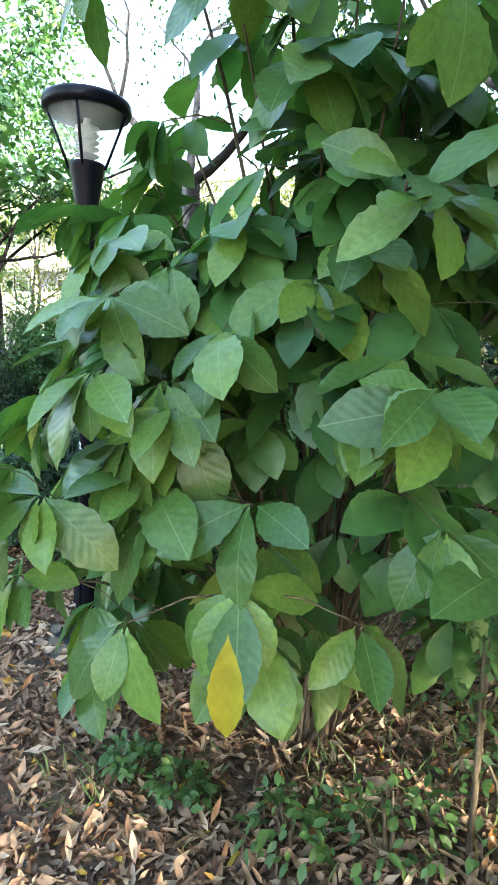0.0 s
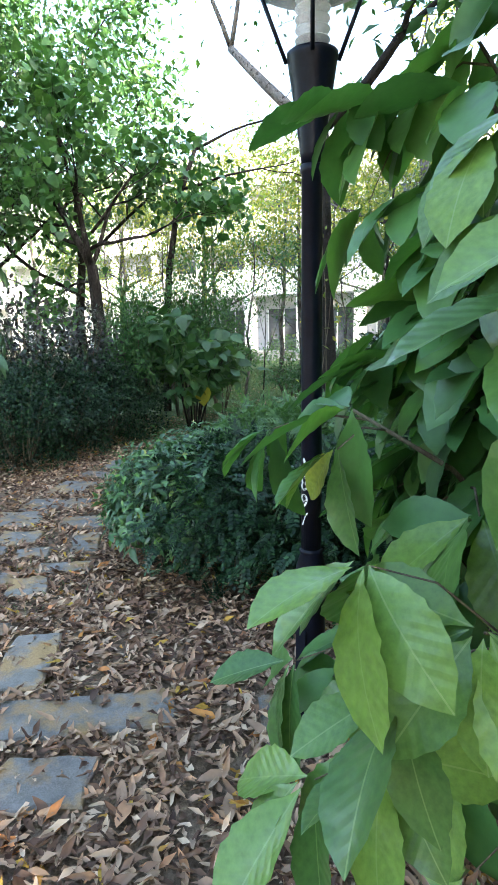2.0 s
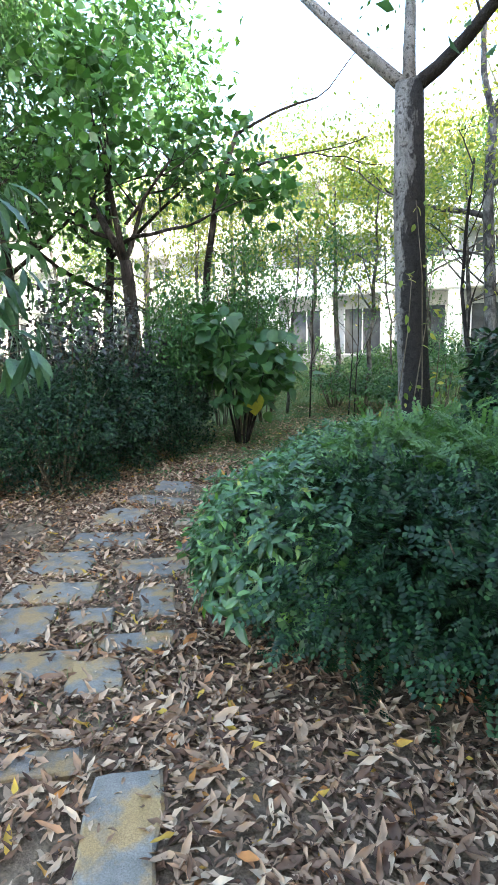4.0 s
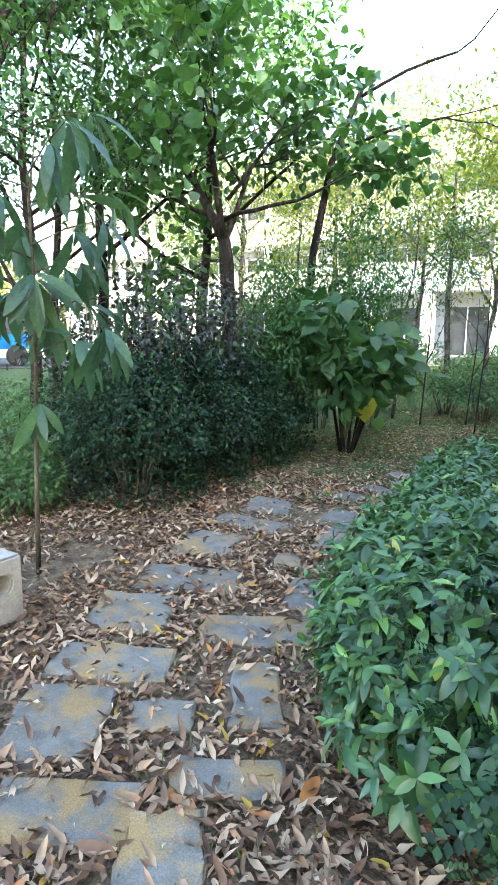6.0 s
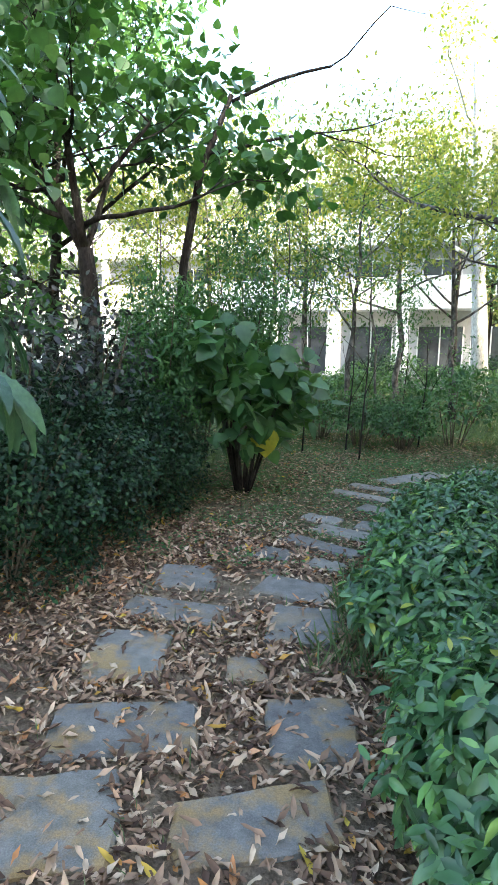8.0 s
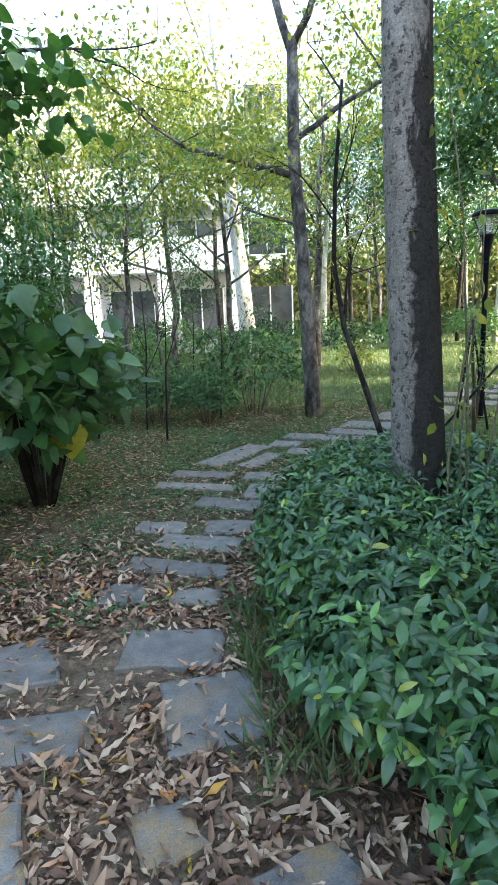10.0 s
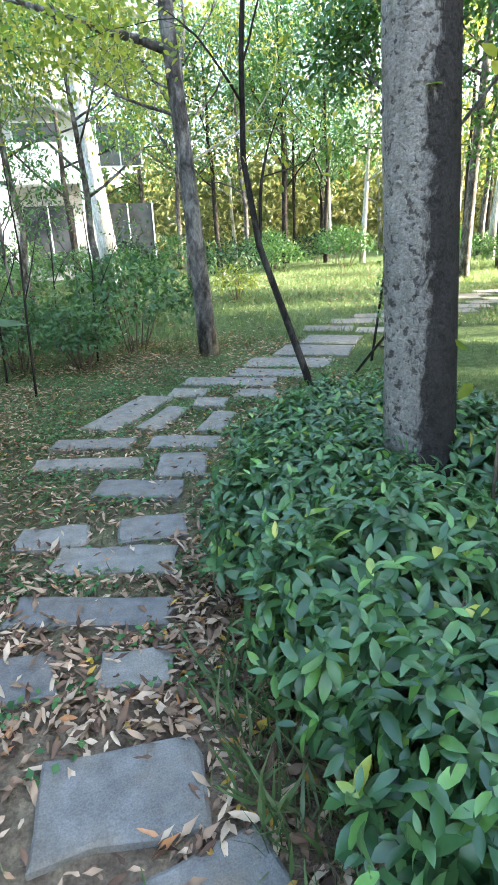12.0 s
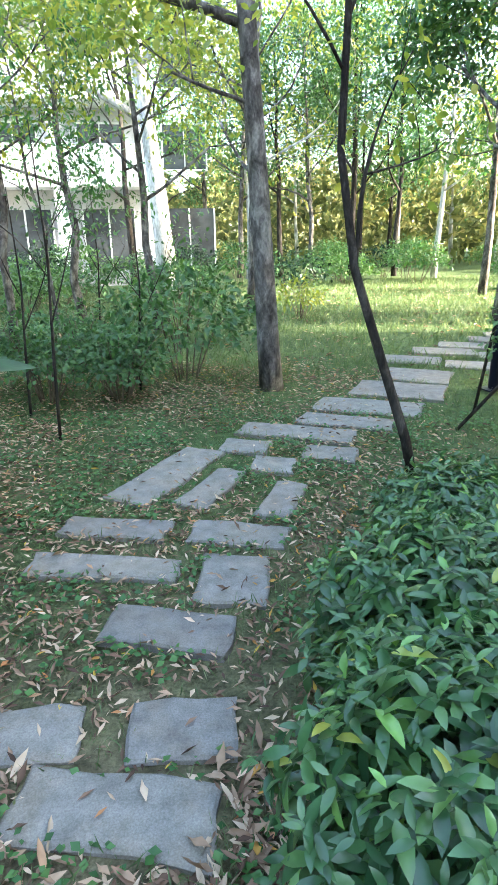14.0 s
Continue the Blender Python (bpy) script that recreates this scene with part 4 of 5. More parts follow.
# ---- sapling with drooping leaves ----
def sapling():
    rng = np.random.RandomState(8)
    t = thing("sapling", (-5.06, 6.57, 0), "slender sapling with long drooping blue-green leaves", "sapling")
    t.scale = (1.2, 1.2, 1.2)
    bm = bmesh.new()
    pts = [Vector((0, 0, -0.03)), Vector((0.03, 0.0, 0.5)), Vector((0.04, 0.02, 1.0)), Vector((0.06, 0.03, 1.5)), Vector((0.05, 0.03, 1.95)), Vector((0.1, 0.06, 2.3))]
    tube(bm, pts, [0.015, 0.013, 0.011, 0.009, 0.007, 0.003], 7, 0.15)
    tips = []
    for k in range(18):
        z = 1.2 + 1.15 * k / 17
        th = 2.4 * k
        s = Vector((0.06, 0.03, z))
        e = s + Vector((math.cos(th), math.sin(th), 0.25)) * rng.uniform(0.2, 0.6)
        twig = bmesh.new()
        tube(twig, [s, s.lerp(e, 0.5) + Vector((0, 0, 0.02)), e], [0.005, 0.004, 0.002], 5)
        part("branch", twig, M_TWIG, t)
        tips += [(e, (e - s).normalized()), (s.lerp(e, 0.6), (e - s).normalized())]
    tips += [(Vector((0.06, 0.02, 0.95)), Vector((0.7, -0.5, 0)))]
    part("stem", bm, M_TWIG, t)
    P, A, U, S = [], [], [], []
    for p, d in tips:
        for i in range(8):
            a = d * 0.6 + Vector(rng.normal(size=3)) * 0.35 + Vector((0, 0, -0.9))
            P.append(p[:])
            A.append(a.normalized()[:])
            U.append((d + Vector((0, 0, 0.6)) + Vector(rng.normal(size=3)) * 0.3)[:])
            S.append(rng.uniform(0.17, 0.3))
    P, A, U, S = map(np.array, (P, A, U, S))
    x, y, z = frames_for(A, U)
    me = grid_mesh("leaf", BROAD2[0] * (1, 0.42, 1), BROAD2[1], leaf_mat("sapling_leaf", [(0.0, (0.035, 0.09, 0.055)), (0.6, (0.055, 0.13, 0.075)), (1.0, (0.085, 0.17, 0.08))], 0.4, 0.3, by="object"))
    for i in range(len(P)):
        ob = new("leaf", me)
        ob.parent = t
        ob.matrix_basis = Matrix.Translation(P[i]) @ Matrix((x[i], y[i], z[i])).transposed().to_4x4() @ Matrix.Scale(S[i], 4)
    return t


sapling()

# ---- dark thicket on the far side of the path ----
THICKET = ((-5.95, 8.2, 0.75, 0.65, 1.35), (-6.05, 9.0, 0.75, 0.65, 1.45), (-6.1, 9.9, 0.7, 0.7, 1.35), (-6.9, 8.7, 0.85, 0.75, 1.6), (-6.9, 9.7, 0.85, 0.8, 1.6), (-6.4, 10.8, 0.8, 0.65, 1.35))
for i, (x, y, sx, sy, sz) in enumerate(THICKET):
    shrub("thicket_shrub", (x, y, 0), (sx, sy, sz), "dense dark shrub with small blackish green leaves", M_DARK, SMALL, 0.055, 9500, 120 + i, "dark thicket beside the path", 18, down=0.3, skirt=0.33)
for i, (x, y, h) in enumerate(((-6.3, 8.8, 2.25), (-7.0, 9.2, 2.5), (-6.2, 9.7, 2.15), (-6.8, 10.2, 2.4), (-7.4, 8.4, 2.3))):
    shrub("purple_shrub", (x, y, 0.6), (0.55, 0.55, h - 0.6), "loose shrub with dark purplish leaves", M_PURPLE, OVAL, 0.085, 700, 140 + i, "purple shrubs in the thicket", 9, shell=0.8)
for i, (x, y, h, s) in enumerate(((-6.2, 10.9, 2.5, 0.6), (-6.7, 11.6, 2.6, 0.6), (-5.85, 12.3, 3.3, 0.65), (-6.8, 13.0, 2.7, 0.7), (-6.2, 13.6, 2.4, 0.7))):
    shrub("feathery_shrub", (x, y, 0), (s, s, h), "tall airy shrub with fine feathery green foliage", M_MID, LANCE, 0.085, 5000, 150 + i, "feathery shrubs behind the thicket", 10, shell=0.8, down=0.5)
for i, (x, y, s, h) in enumerate(((-7.2, 7.4, 0.7, 0.75), (-8.2, 8.3, 0.8, 0.85), (-6.5, 7.2, 0.5, 0.5), (-9.2, 9.6, 1.0, 0.9), (-8.0, 6.6, 0.9, 0.7), (-10.5, 9.0, 1.1, 0.9), (-7.6, 9.6, 0.9, 1.1))):
    shrub("bright_shrub", (x, y, 0), (s, s, h), "loose bright green shrub with small leaves", M_FRESH, SMALL, 0.06, 3000, 160 + i, "bright shrubs near the road", 12, skirt=0.3)


# ---- big-leaved shrub at the bend, with a yellow leaf ----
def bend_shrub():
    rng = np.random.RandomState(17)
    t = thing("big_leaved_shrub", (-5.44, 11.45, 0), "shrub with large rounded dark green leaves on thin bare stems", "shrub")
    t.scale = (1.22, 1.22, 1.15)
    tips = []
    for j in range(14):
        th = 2.4 * j
        e = Vector((math.cos(th) * 0.55 * (0.4 + 0.6 * ((j * 0.6) % 1)), math.sin(th) * 0.5, 0.95 + 0.7 * ((j * 0.41) % 1)))
        s = Vector((math.cos(th) * 0.06, math.sin(th) * 0.06, -0.03))
        bm = bmesh.new()
        tube(bm, [s, s.lerp(e, 0.5) + Vector((0, 0, 0.1)), e], [0.016, 0.012, 0.006], 6)
        part("stem", bm, M_BARK_DARK, t)
        tips += [(e, Vector((math.cos(th), math.sin(th), 0))), (s.lerp(e, 0.75), Vector((math.cos(th + 1), math.sin(th + 1), 0)))]
    ob = new("foliage", leaves_on("foliage", tips, 22, 0.13, 0.2, HEART, M_TREE, rng, 0.6, 0.85))
    ob.parent = t
    for i, (x, y, z) in enumerate(((0.3, -0.2, 0.72), (0.36, -0.15, 0.8), (0.28, -0.25, 0.86))):
        o = new("yellow_leaf", scatter("yellow_leaf", HEART, np.array([[x, y, z]]), np.array([[0.05, -0.1, -1.0]]), np.array([[0.2, -1.0, 0.2]]), np.array([0.3]), M_YELLOW if i == 0 else M_TREE))
        o.parent = t
    return t


bend_shrub()

# ---- trees along the walk ----
tree((-7.9, 11.85, 0), "small dark-trunked tree with tiers of heart-shaped green leaves", [(0.12, 0, -0.05), (0.1, 0, 0.9), (0.05, 0, 1.8), (0.0, 0, 2.6), (-0.05, 0, 3.0)], [0.15, 0.125, 0.115, 0.11, 0.1],
     [((-0.05, 0, 2.95), (-0.55, 0.1, 1), 1.5, 0.085), ((-0.05, 0, 2.95), (0.1, -0.1, 1), 1.7, 0.065), ((-0.1, 0, 3.3), (1.0, -0.2, 0.35), 1.5, 0.04), ((-0.3, 0, 3.4), (-1.0, -0.3, 0.4), 1.5, 0.04), ((-0.05, 0, 3.0), (0.0, 0.7, 0.8), 1.3, 0.05), ((-0.4, 0, 3.9), (0.6, -0.6, 0.5), 1.2, 0.035), ((0, 0, 2.7), (-0.8, 0.4, 0.2), 1.2, 0.03), ((0.0, 0, 3.6), (0.9, 0.3, 0.7), 1.3, 0.035)],
     M_BARK_DARK, M_HEART, HEART, 0.18, 3, 0.2, 3, 31, down=0.5)
tree((-10.0, 8.6, 0), "dark-barked tree whose crown hangs over the path", [(0, 0, -0.05), (0.1, 0, 1.2), (0.15, 0.1, 2.4), (0.3, 0.1, 3.6), (0.5, 0.1, 4.6)], [0.11, 0.1, 0.09, 0.08, 0.06],
     [((0.5, 0.1, 4.5), (0.6, 0.0, 0.7), 1.7, 0.06), ((0.3, 0.1, 3.6), (0.3, -1, 0.5), 1.8, 0.06), ((0.4, 0.1, 4.2), (-0.5, 0.3, 0.9), 1.7, 0.06), ((0.25, 0.1, 3.3), (-0.9, -0.4, 0.5), 1.6, 0.05), ((0.5, 0.1, 4.5), (0.2, 0.8, 0.8), 1.6, 0.05)],
     M_BARK_DARK, M_TREE, OVAL, 0.1, 24, 0.25, 3, 32, down=0.7)


def knobby_tree():
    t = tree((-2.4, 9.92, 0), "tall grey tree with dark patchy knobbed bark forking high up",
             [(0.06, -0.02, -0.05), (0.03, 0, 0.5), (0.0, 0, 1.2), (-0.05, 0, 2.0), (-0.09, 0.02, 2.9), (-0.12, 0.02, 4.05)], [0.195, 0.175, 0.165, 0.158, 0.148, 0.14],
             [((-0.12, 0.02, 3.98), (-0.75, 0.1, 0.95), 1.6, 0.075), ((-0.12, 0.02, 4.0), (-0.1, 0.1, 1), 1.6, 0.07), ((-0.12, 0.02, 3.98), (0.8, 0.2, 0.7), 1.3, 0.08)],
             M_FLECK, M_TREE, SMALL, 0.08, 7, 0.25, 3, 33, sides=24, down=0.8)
    rng = np.random.RandomState(5)
    bm = bmesh.new()
    for i in range(150):
        z, th = rng.uniform(0.3, 3.8), rng.uniform(0, 6.28)
        r = 0.168 - 0.007 * z
        s = rng.uniform(0.006, 0.014)
        m = Matrix.Translation((r * math.cos(th) + 0.05 - 0.05 * z, r * math.sin(th), z)) @ Matrix.Rotation(th, 4, "Z") @ Matrix.Diagonal((0.7, 1.5, 0.8, 1))
        bmesh.ops.create_icosphere(bm, subdivisions=1, radius=s, matrix=m)
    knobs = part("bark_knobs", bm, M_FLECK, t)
    knobs["kind"] = "stuff"
    return t


knobby_tree()
tree((-2.38, 15.65, 0), "grey tree with dark lower trunk standing in the grass", [(0.04, 0, -0.05), (0.0, 0, 0.5), (-0.05, 0, 1.4), (-0.12, 0, 2.6), (-0.22, 0, 4.0), (-0.2, 0.1, 5.6)], [0.15, 0.125, 0.115, 0.105, 0.095, 0.08],
     [((-0.2, 0.02, 3.7), (-1, 0.2, 0.5), 1.7, 0.06), ((-0.22, 0.02, 4.2), (1, 0.2, 0.4), 1.6, 0.05), ((-0.2, 0.1, 5.4), (-0.5, 0.4, 0.9), 1.8, 0.07), ((-0.2, 0.1, 5.5), (0.6, -0.2, 0.9), 1.8, 0.06), ((-0.15, 0, 3.0), (-0.9, -0.1, 0.1), 0.9, 0.025)],
     M_BARK_GREY, M_GOLD, OVAL, 0.1, 12, 0.25, 3, 34, sides=14)
tree((-1.95, 12.6, 0), "thin dark leaning young tree with a fork", [(0.05, 0, -0.05), (-0.05, 0, 0.35), (-0.22, 0.1, 0.9), (-0.42, 0.15, 1.5), (-0.52, 0.2, 2.2), (-0.5, 0.2, 3.0), (-0.42, 0.2, 4.0)], [0.04, 0.036, 0.033, 0.03, 0.026, 0.022, 0.016],
     [((-0.42, 0.15, 1.5), (0.35, 0.1, 1.0), 0.75, 0.02), ((-0.5, 0.2, 2.9), (0.5, 0.2, 0.9), 0.7, 0.012), ((-0.43, 0.2, 3.9), (-0.3, 0.2, 0.9), 0.8, 0.012), ((-0.5, 0.2, 2.6), (-0.4, -0.2, 1), 0.8, 0.012)],
     M_BARK_DARK, M_GOLD, OVAL, 0.09, 3, 0.2, 2, 35)
tall_tree(-3.1, 28.5, 12.0, 0.33, 41, M_BARK_PALE, M_GOLD, "large pale-barked tree at the edge of the grass", (-0.9, 0.5), 0.35, 0.2, 10)


def stakes():
    t = thing("tree_stakes", (-0.5, 13.95, 0), "thin dark wooden stakes propping a young plant beside the lamp", "stakes")
    for a, b in (((-0.5, -0.25, 0), (0.5, -0.5, 1.3)), ((0.2, 0.2, 0), (0.1, 0.15, 1.5)), ((0.35, 0.1, 0), (0.12, 0.2, 1.45)), ((-0.02, 0.3, 0), (0.1, 0.18, 1.4))):
        bm = bmesh.new()
        tube(bm, [a, tuple((p + q) / 2 for p, q in zip(a, b)), b], [0.017, 0.016, 0.014], 7, 0.1)
        part("stake", bm, M_BARK_DARK, t)
    return t


stakes()


def creeper():
    rng = np.random.RandomState(14)
    t = thing("creeper", (-2.4, 9.4, 0), "thin arching creeper stems with a few yellowing leaves above the hedge", "plant")
    tips = []
    for k, e in enumerate(((0.12, -0.1, 2.2), (0.35, 0.1, 1.6), (0.25, 0.15, 2.4), (0.05, 0.25, 2.9), (0.5, 0.0, 1.3))):
        e = Vector(e)
        s = Vector((0.06 * k, 0.05 * k - 0.1, -0.02))
        mid = s.lerp(e, 0.45) + Vector((0.06 * (1 if k % 2 else -1), 0, -0.1))
        pts = [s, s.lerp(mid, 0.5), mid, mid.lerp(e, 0.55) + Vector((0.03, 0, 0.05)), e]
        bm = bmesh.new()
        tube(bm, pts, [0.011, 0.009, 0.007, 0.005, 0.003], 6, 0.1)
        part("stem", bm, M_TWIG, t)
        tips += [(p, Vector(rng.normal(size=3)).normalized()) for p in pts[2:]]
    ob = new("foliage", leaves_on("foliage", tips, 4, 0.1, 0.09, OVAL, M_GOLD, rng, 0.8))
    ob.parent = t
    return t


creeper()
shrub("climbing_plant", (-0.35, 14.05, 0), (0.22, 0.22, 1.5), "thin climbing plant with small light green leaves on the stakes", M_FRESH, OVAL, 0.07, 260, 171, "", 5, "plant")
for i, (x, y, s, h) in enumerate(((-4.9, 15.6, 0.75, 0.95), (-4.1, 15.5, 0.55, 0.8), (-5.8, 16.2, 0.8, 1.1), (-4.7, 17.2, 0.7, 0.9))):
    shrub("airy_bush", (x, y, 0), (s, s, h), "airy green bush of thin twigs on the grass", M_TREE, OVAL, 0.075, 1500, 180 + i, "airy bushes on the grass", 16, shell=0.8)
shrub("pale_plant", (-0.4, 22.0, 0), (0.5, 0.5, 0.9), "small plant with pale whitish green leaves", M_GOLD, LANCE, 0.16, 260, 190, "", 7, "plant")
for i, (x, y, h) in enumerate(((-4.6, 14.2, 2.6), (-5.0, 15.0, 2.2), (-3.9, 16.0, 2.0), (-5.6, 14.4, 2.8), (-4.5, 18.0, 2.4))):
    tree((x, y, 0), "bare thin upright twiggy sapling", [(0, 0, -0.03), (0.03, 0.02, h * 0.3), (0.08, 0, h * 0.6), (0.05, 0.05, h)], [0.016, 0.013, 0.01, 0.004],
         [((0.05, 0, h * 0.4), (0.6, 0.2, 1), h * 0.35, 0.008), ((0.06, 0, h * 0.55), (-0.6, 0.1, 1), h * 0.3, 0.007)], M_BARK_DARK, M_TREE, OVAL, 0.07, 2, 0.12, 2, 200 + i, "twiggy saplings", "sapling", 6)

# long bare branches reaching across the sky
tree((-7.6, 13.6, 0), "half-dead tree with long bare twisting branches", [(0, 0, -0.05), (0.05, 0, 1.5), (0.2, 0, 3.0), (0.5, 0, 4.4), (1.0, 0, 5.4)], [0.09, 0.08, 0.07, 0.055, 0.04],
     [((1.0, 0, 5.3), (1.0, 0.1, 0.5), 1.5, 0.03), ((0.6, 0, 4.6), (1.0, 0.0, 0.15), 1.7, 0.03)], M_BARK_DARK, M_TREE, SMALL, 0.07, 0, 0.2, 2, 36, fork=(1, 2))

# ---- groves: sunlit trees before the building, and the wood ahead ----
GROVE = ((-13.5, 19.0, 6.2, 0.1), (-11.2, 20.5, 6.8, 0.11), (-9.2, 18.6, 5.4, 0.09), (-7.6, 21.0, 6.6, 0.1), (-6.0, 19.2, 5.2, 0.08), (-5.2, 22.5, 6.8, 0.1), (-15.5, 21.5, 7.0, 0.12), (-9.8, 24.0, 7.0, 0.1), (-3.6, 20.6, 5.8, 0.09), (-18.5, 20.0, 7.0, 0.12), (-1.2, 24.0, 7.5, 0.12))
for i, (x, y, h, r) in enumerate(GROVE):
    tall_tree(x, y, h, r, 300 + i, M_BARK_GREY, M_GOLD if i % 3 else M_LIME, "slim tree with thin yellow-green sunlit foliage", (0.3 * math.sin(i * 2.1), 0.2 * math.cos(i)), 0.38, 0.14, 11, "sunlit trees before the building", 0.34, 8)
for i, (x, y, h) in enumerate(((-8.8, 15.2, 4.2), (-6.4, 15.0, 3.8), (-9.8, 16.8, 4.8), (-5.2, 18.6, 4.6), (-11.2, 15.6, 4.6))):
    tall_tree(x, y, h, 0.035, 360 + i, M_BARK_GREY, M_MID if i % 2 else M_GOLD, "thin young tree with fine light green foliage", (0.3 * math.sin(i * 1.7), 0.1), 0.25, 0.1, 9, "young trees before the building", 0.2, 7, LANCE, 2, 0.28)
for i, (x, y, s, h) in enumerate(((-0.75, 8.75, 0.65, 1.9), (-1.25, 9.35, 0.55, 1.75), (0.1, 9.1, 0.8, 2.3), (1.1, 9.4, 0.9, 2.3), (1.9, 8.8, 0.9, 1.8))):
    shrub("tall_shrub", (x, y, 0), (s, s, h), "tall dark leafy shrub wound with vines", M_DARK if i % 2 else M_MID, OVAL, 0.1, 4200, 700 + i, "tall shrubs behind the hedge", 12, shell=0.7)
for i, (x, y, h) in enumerate(((-9.9, 9.6, 7.0), (-11.6, 11.2, 7.5), (-10.2, 8.4, 6.5))):
    tall_tree(x, y, h, 0.1, 380 + i, M_BARK_DARK, M_MID, "leafy tree with a full bright green crown", (0.2, 0.1), 0.22, 0.13, 17, "leafy trees near the road", 0.3, 8)
WOOD = [(R.uniform(-6, 26), R.uniform(24, 52)) for _ in range(38)]
for i, (x, y) in enumerate(WOOD):
    h = 8.0 + 5.0 * ((i * 0.618) % 1)
    tall_tree(x, y, h, 0.11 + 0.06 * ((i * 0.37) % 1), 400 + i, (M_BARK_GREY, M_BARK_DARK, M_BARK_PALE)[i % 3], (M_TREE, M_GOLD, M_TREE)[(i // 2) % 3], "slender woodland tree with grey trunk and light crown", (0.5 * math.sin(i), 0), 0.3, 0.21, 20, "trees of the wood ahead", 0.5, 6)
SIDE = ((4.0, 13.0), (6.5, 17.5), (3.2, 20.0), (8.5, 11.0), (5.5, 23.0), (10.0, 21.0), (3.0, 9.0), (6.0, 6.0), (9.0, 3.0), (-12.0, 12.5), (-13.5, 7.0), (-11.5, 3.0), (-16.0, 11.0), (-10.0, 13.5))
for i, (x, y) in enumerate(SIDE):
    tall_tree(x, y, 7.5 + 2.5 * ((i * 0.618) % 1), 0.14, 500 + i, M_BARK_DARK if i % 2 else M_BARK_GREY, M_TREE, "leafy park tree with a grey trunk", (0.3 * math.sin(i), 0.2), 0.3, 0.22, 22, "park trees beside the walk", 0.4, 7)
# Trees outside the view, added to keep direct sun off the walk.
SHADE = ((7.5, -1.0), (9.5, 0.8), (7.0, 2.2), (10.5, 4.5), (8.0, 5.2), (9.0, 8.0), (11.5, 8.5), (10.0, 11.5), (8.5, 14.0), (13.0, 2.0), (12.5, -2.0), (12.0, 17.5), (15.5, 16.0), (9.5, -3.5), (14.5, 11.0), (15.0, 6.0))
for i, (x, y) in enumerate(SHADE):
    tall_tree(x, y, 8.0 + 2.0 * ((i * 0.618) % 1), 0.16, 560 + i, M_BARK_DARK, M_TREE, "dense low-crowned tree out of view, added to shade the walk", (0.2 * math.sin(i), 0.1), 0.14, 0.34, 24, "dense trees on the sunny side", 0.5, 9, depth=2, reach=0.34)
# Unseen trees behind the walk's start, added to enclose and shade it.
BACK = ((-4.0, -3.0), (0.0, -5.0), (4.5, -2.0), (8.0, -4.0), (-9.0, -1.0))
for i, (x, y) in enumerate(BACK):
    tall_tree(x, y, 9.0, 0.16, 540 + i, M_BARK_DARK, M_TREE, "unseen leafy tree added behind the start of the walk", (0.2, 0.1), 0.3, 0.24, 10, "park trees behind the lamp", 0.45, 6)
for i in range(26):
    x, y = R.uniform(-8, 20), R.uniform(24, 40)
    shrub("wood_undergrowth", (x, y, 0), (1.2, 0.9, 1.0 + 0.8 * R.rand()), "rough green undergrowth at the edge of the wood", (M_TREE, M_DARK, M_FRESH)[i % 3], FOLDED, 0.16, 900, 600 + i, "undergrowth of the wood", 8)
for i in range(16):
    x, y = -17 + 15 * R.rand(), 16 + 12 * R.rand()
    shrub("grove_undergrowth", (x, y, 0), (1.1, 0.9, 0.9 + 0.7 * R.rand()), "rough green undergrowth below the sunlit trees", (M_TREE, M_FRESH)[i % 2], FOLDED, 0.13, 1100, 640 + i, "undergrowth before the building", 8)


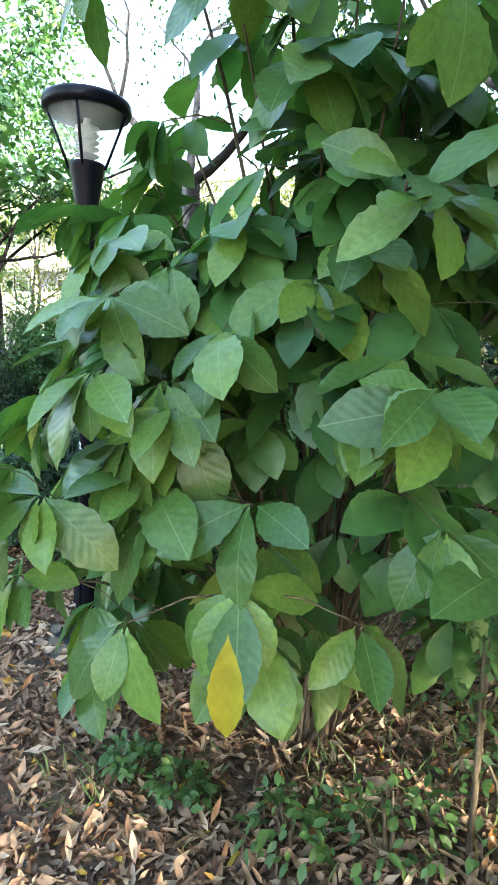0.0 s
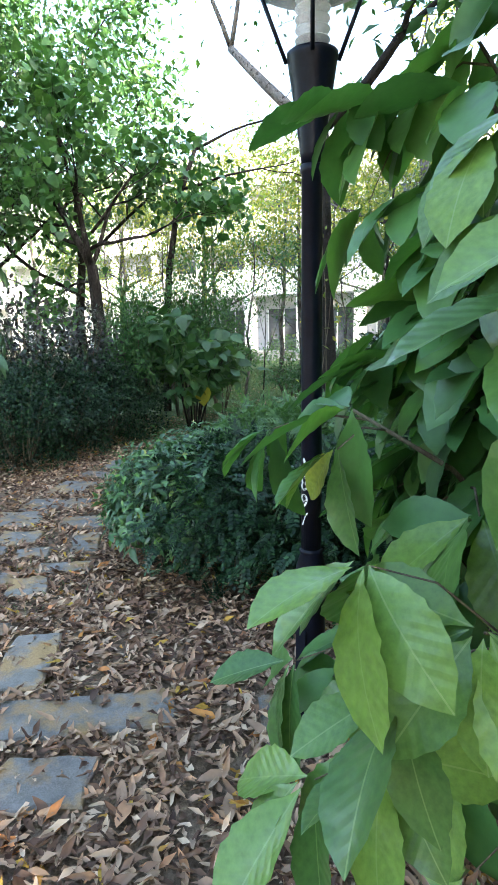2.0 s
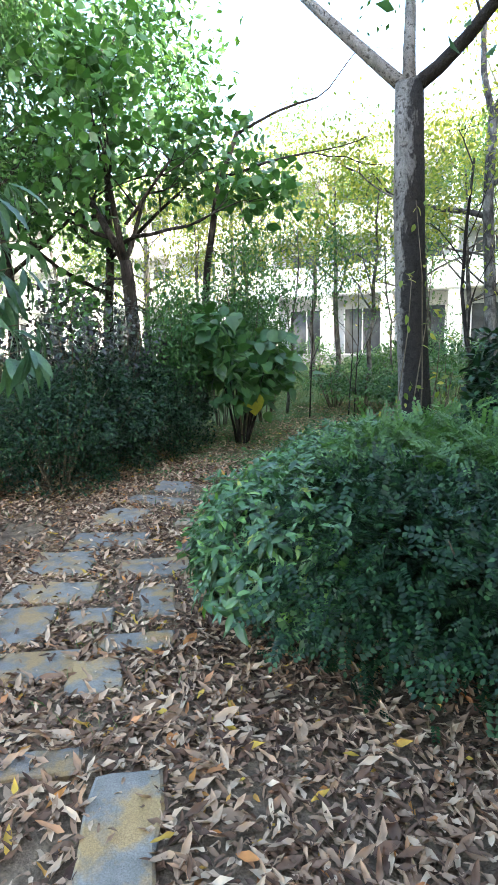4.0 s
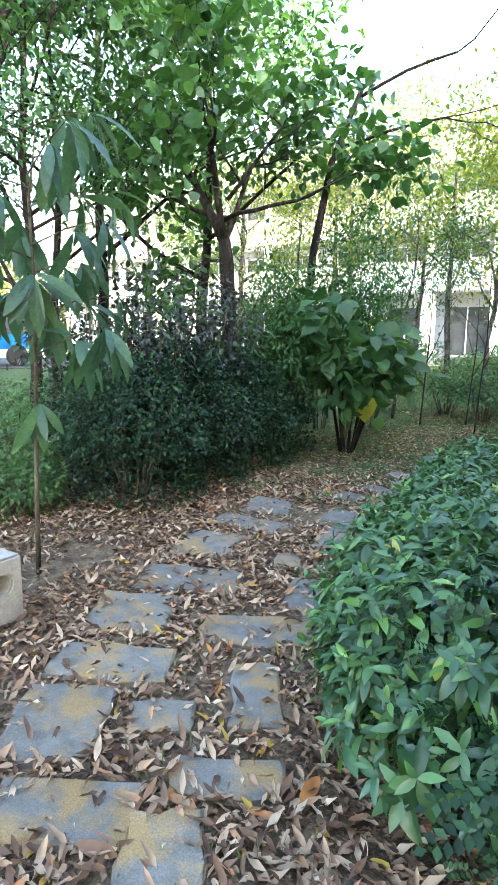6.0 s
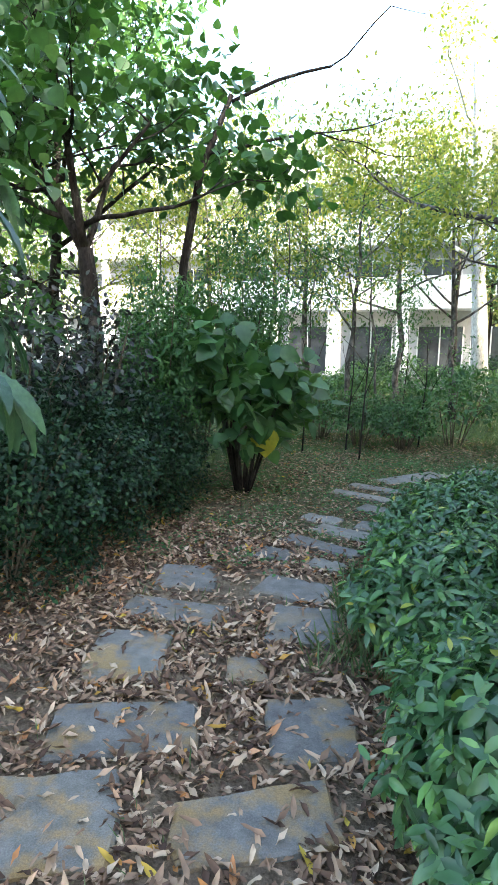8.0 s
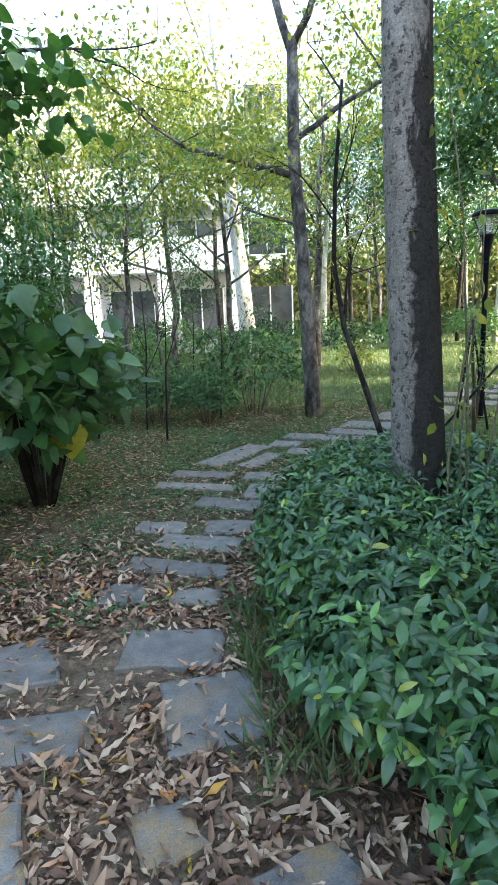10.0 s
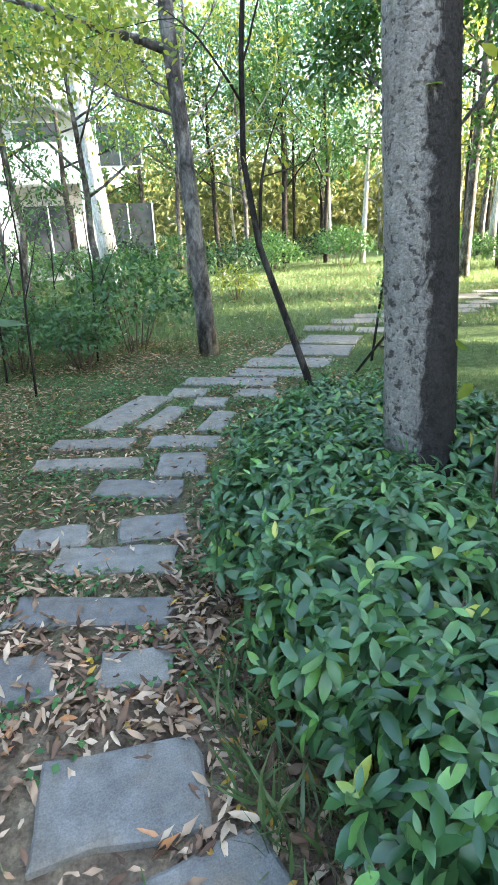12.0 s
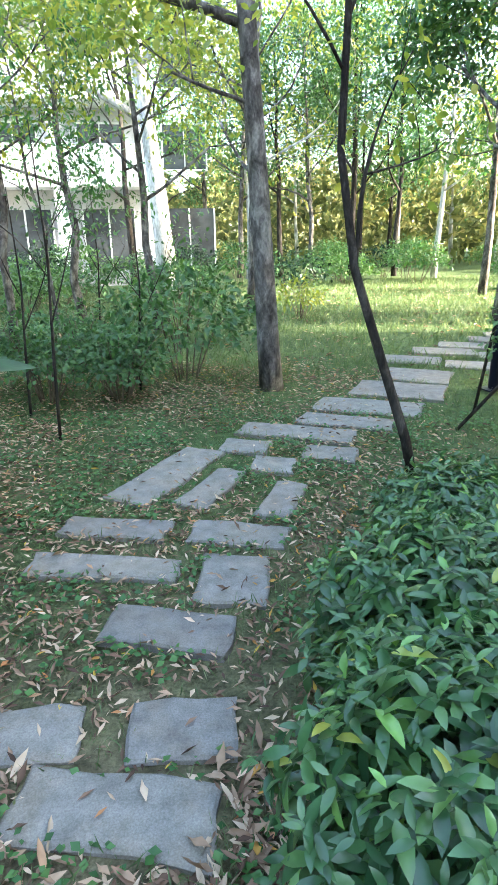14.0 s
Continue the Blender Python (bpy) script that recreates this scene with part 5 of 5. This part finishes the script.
# ---- white building with balcony bands ----
def building():
    t = thing("apartment_building", (0, 0, 0), "long white building with balcony bands and a pillared ground floor", "building")
    x0, x1, y = -48.0, -3.5, 36.0
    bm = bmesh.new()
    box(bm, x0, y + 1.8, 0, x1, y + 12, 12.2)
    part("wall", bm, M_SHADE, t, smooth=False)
    bm = bmesh.new()
    box(bm, x0 - 0.3, y - 0.3, 11.9, x1 + 0.3, y + 12.3, 12.4)
    part("roof", bm, M_WALL, t, smooth=False)
    bm = bmesh.new()
    box(bm, x0, y - 1.2, -0.05, x1, y + 1.8, 0.5)
    part("plinth", bm, M_CONC, t, smooth=False)
    for k in range(3):
        z = 3.9 + 3.2 * k
        bm = bmesh.new()
        box(bm, x0, y, z, x1, y + 1.78, z + 0.25)
        box(bm, x0, y, z + 0.25, x1, y + 0.15, z + 1.6)
        part("balcony", bm, M_WALL, t, "white balcony band", smooth=False)
    i, x = 0, x0 + 1.0
    while x < x1:
        bm = bmesh.new()
        box(bm, x, y + 0.15, 0.5, x + 0.6, y + 0.75, 3.9)
        part("pillar", bm, M_WALL, t, smooth=False)
        door = part("doorway", (lambda b: (box(b, x + 0.95, y + 1.72, 0.5, x + 3.15, y + 1.8, 3.1), b)[1])(bmesh.new()), M_PANE, t, smooth=False)
        bm = bmesh.new()
        for a, c in ((0.88, 0.95), (2.0, 2.07), (3.15, 3.22)):
            box(bm, x + a, y + 1.68, 0.5, x + c, y + 1.79, 3.1)
        part("frame", bm, M_WALL, door, smooth=False)
        for k in range(3):
            z = 4.2 + 3.2 * k - (0.25 if k == 2 else 0)
            if k:
                bm = bmesh.new()
                box(bm, x, y + 0.2, z - 3.2 + 1.3, x + 0.35, y + 0.5, z - 0.3)
                part("column", bm, M_WALL, t, smooth=False)
            w = part("window", (lambda b: (box(b, x + 1.0, y + 1.74, z + 0.5, x + 2.9, y + 1.8, z + 2.3), b)[1])(bmesh.new()), M_PANE, t, smooth=False)
            bm = bmesh.new()
            for a, b, c, d in ((0.95, 0.45, 2.95, 0.52), (0.95, 2.28, 2.95, 2.35), (0.95, 0.52, 1.02, 2.28), (2.88, 0.52, 2.95, 2.28), (1.92, 0.52, 1.98, 2.28)):
                box(bm, x + a, y + 1.7, z + b, x + c, y + 1.79, z + d)
            part("frame", bm, M_WALL, w, smooth=False)
        x += 3.6
    return t


building()


# ---- blue bus on the road beyond ----
def bus():
    t = thing("bus", (-28.2, 16.5, 0), "bright blue bus parked on the road beyond the trees", "bus")
    t.rotation_euler = (0, 0, radians(57))
    bm = bmesh.new()
    box(bm, -5.0, -1.2, 0.35, 5.0, 1.2, 3.0)
    bmesh.ops.bevel(bm, geom=list(bm.edges), offset=0.15, segments=3, affect="EDGES")
    part("body", bm, M_BLUE, t)
    bm = bmesh.new()
    box(bm, -4.8, -1.215, 0.4, 4.8, -1.19, 0.75)
    part("skirt", bm, M_WHITE, t, smooth=False)
    for k in range(6):
        bm = bmesh.new()
        box(bm, -4.6 + k * 1.55, -1.22, 1.4, -3.2 + k * 1.55, -1.19, 2.5)
        part("window", bm, M_PANE, t, smooth=False)
    for sx in (-3.2, 3.2):
        for sy in (-1.1, 1.1):
            bm = bmesh.new()
            lathe(bm, [(0.2, -0.14), (0.46, -0.12), (0.48, 0), (0.46, 0.12), (0.2, 0.14)], 24)
            w = part("wheel", bm, M_TYRE, t)
            w.matrix_basis = pose(sx, sy, 0.48, 90, 0, 0)
    return t


bus()
bm = bmesh.new()
box(bm, -60, -4.5, -0.05, 18, 3.5, 0.03)
road = part("road", bm, plain("asphalt", (0.045, 0.045, 0.047), (0.08, 0.08, 0.08), 2.0, 0.9, 0.3), None, smooth=False)
road.matrix_basis = pose(-29.6, 18.0, 0, 0, 0, 57)
tagged(road, "grey asphalt road beyond the trees", "road", kind="structure")


# ---- distant ring of woods ----
def far_woods():
    rng = np.random.RandomState(77)
    n = 60000
    th, rad = rng.uniform(0, 2 * math.pi, n), rng.uniform(62, 85, n)
    top = 9.0 + 4.0 * np.array([noise.noise(Vector((math.cos(a) * 9, math.sin(a) * 9, 1))) for a in th])
    P = np.stack([np.cos(th) * rad - 3, np.sin(th) * rad + 8, rng.rand(n) ** 0.8 * top], 1)
    ob = new("far_woods", scatter("far_woods", FOLDED, P, rand_dirs(n, 0.4), rng.normal(size=(n, 3)) + np.array((0, 0, 1)), rng.uniform(0.6, 1.3, n), M_FARWOOD))
    tagged(ob, "distant hazy green woods around the park", "woods", kind="stuff")


far_woods()


def wood_edge():
    rng = np.random.RandomState(78)
    n = 24000
    th, rad = rng.uniform(0.15, 1.75, n), rng.uniform(42, 60, n)
    top = 6.5 + 3.0 * np.array([noise.noise(Vector((math.cos(a) * 14, math.sin(a) * 14, 5))) for a in th])
    P = np.stack([np.cos(th) * rad - 3, np.sin(th) * rad + 6, 0.3 + rng.rand(n) ** 0.9 * top], 1)
    ob = new("wood_edge", scatter("wood_edge", FOLDED, P, rand_dirs(n, 0.4), rng.normal(size=(n, 3)) + np.array((0, 0, 1)), rng.uniform(0.4, 0.9, n), M_FARWOOD))
    tagged(ob, "dim green thicket deep in the wood", "woods", kind="stuff")


wood_edge()
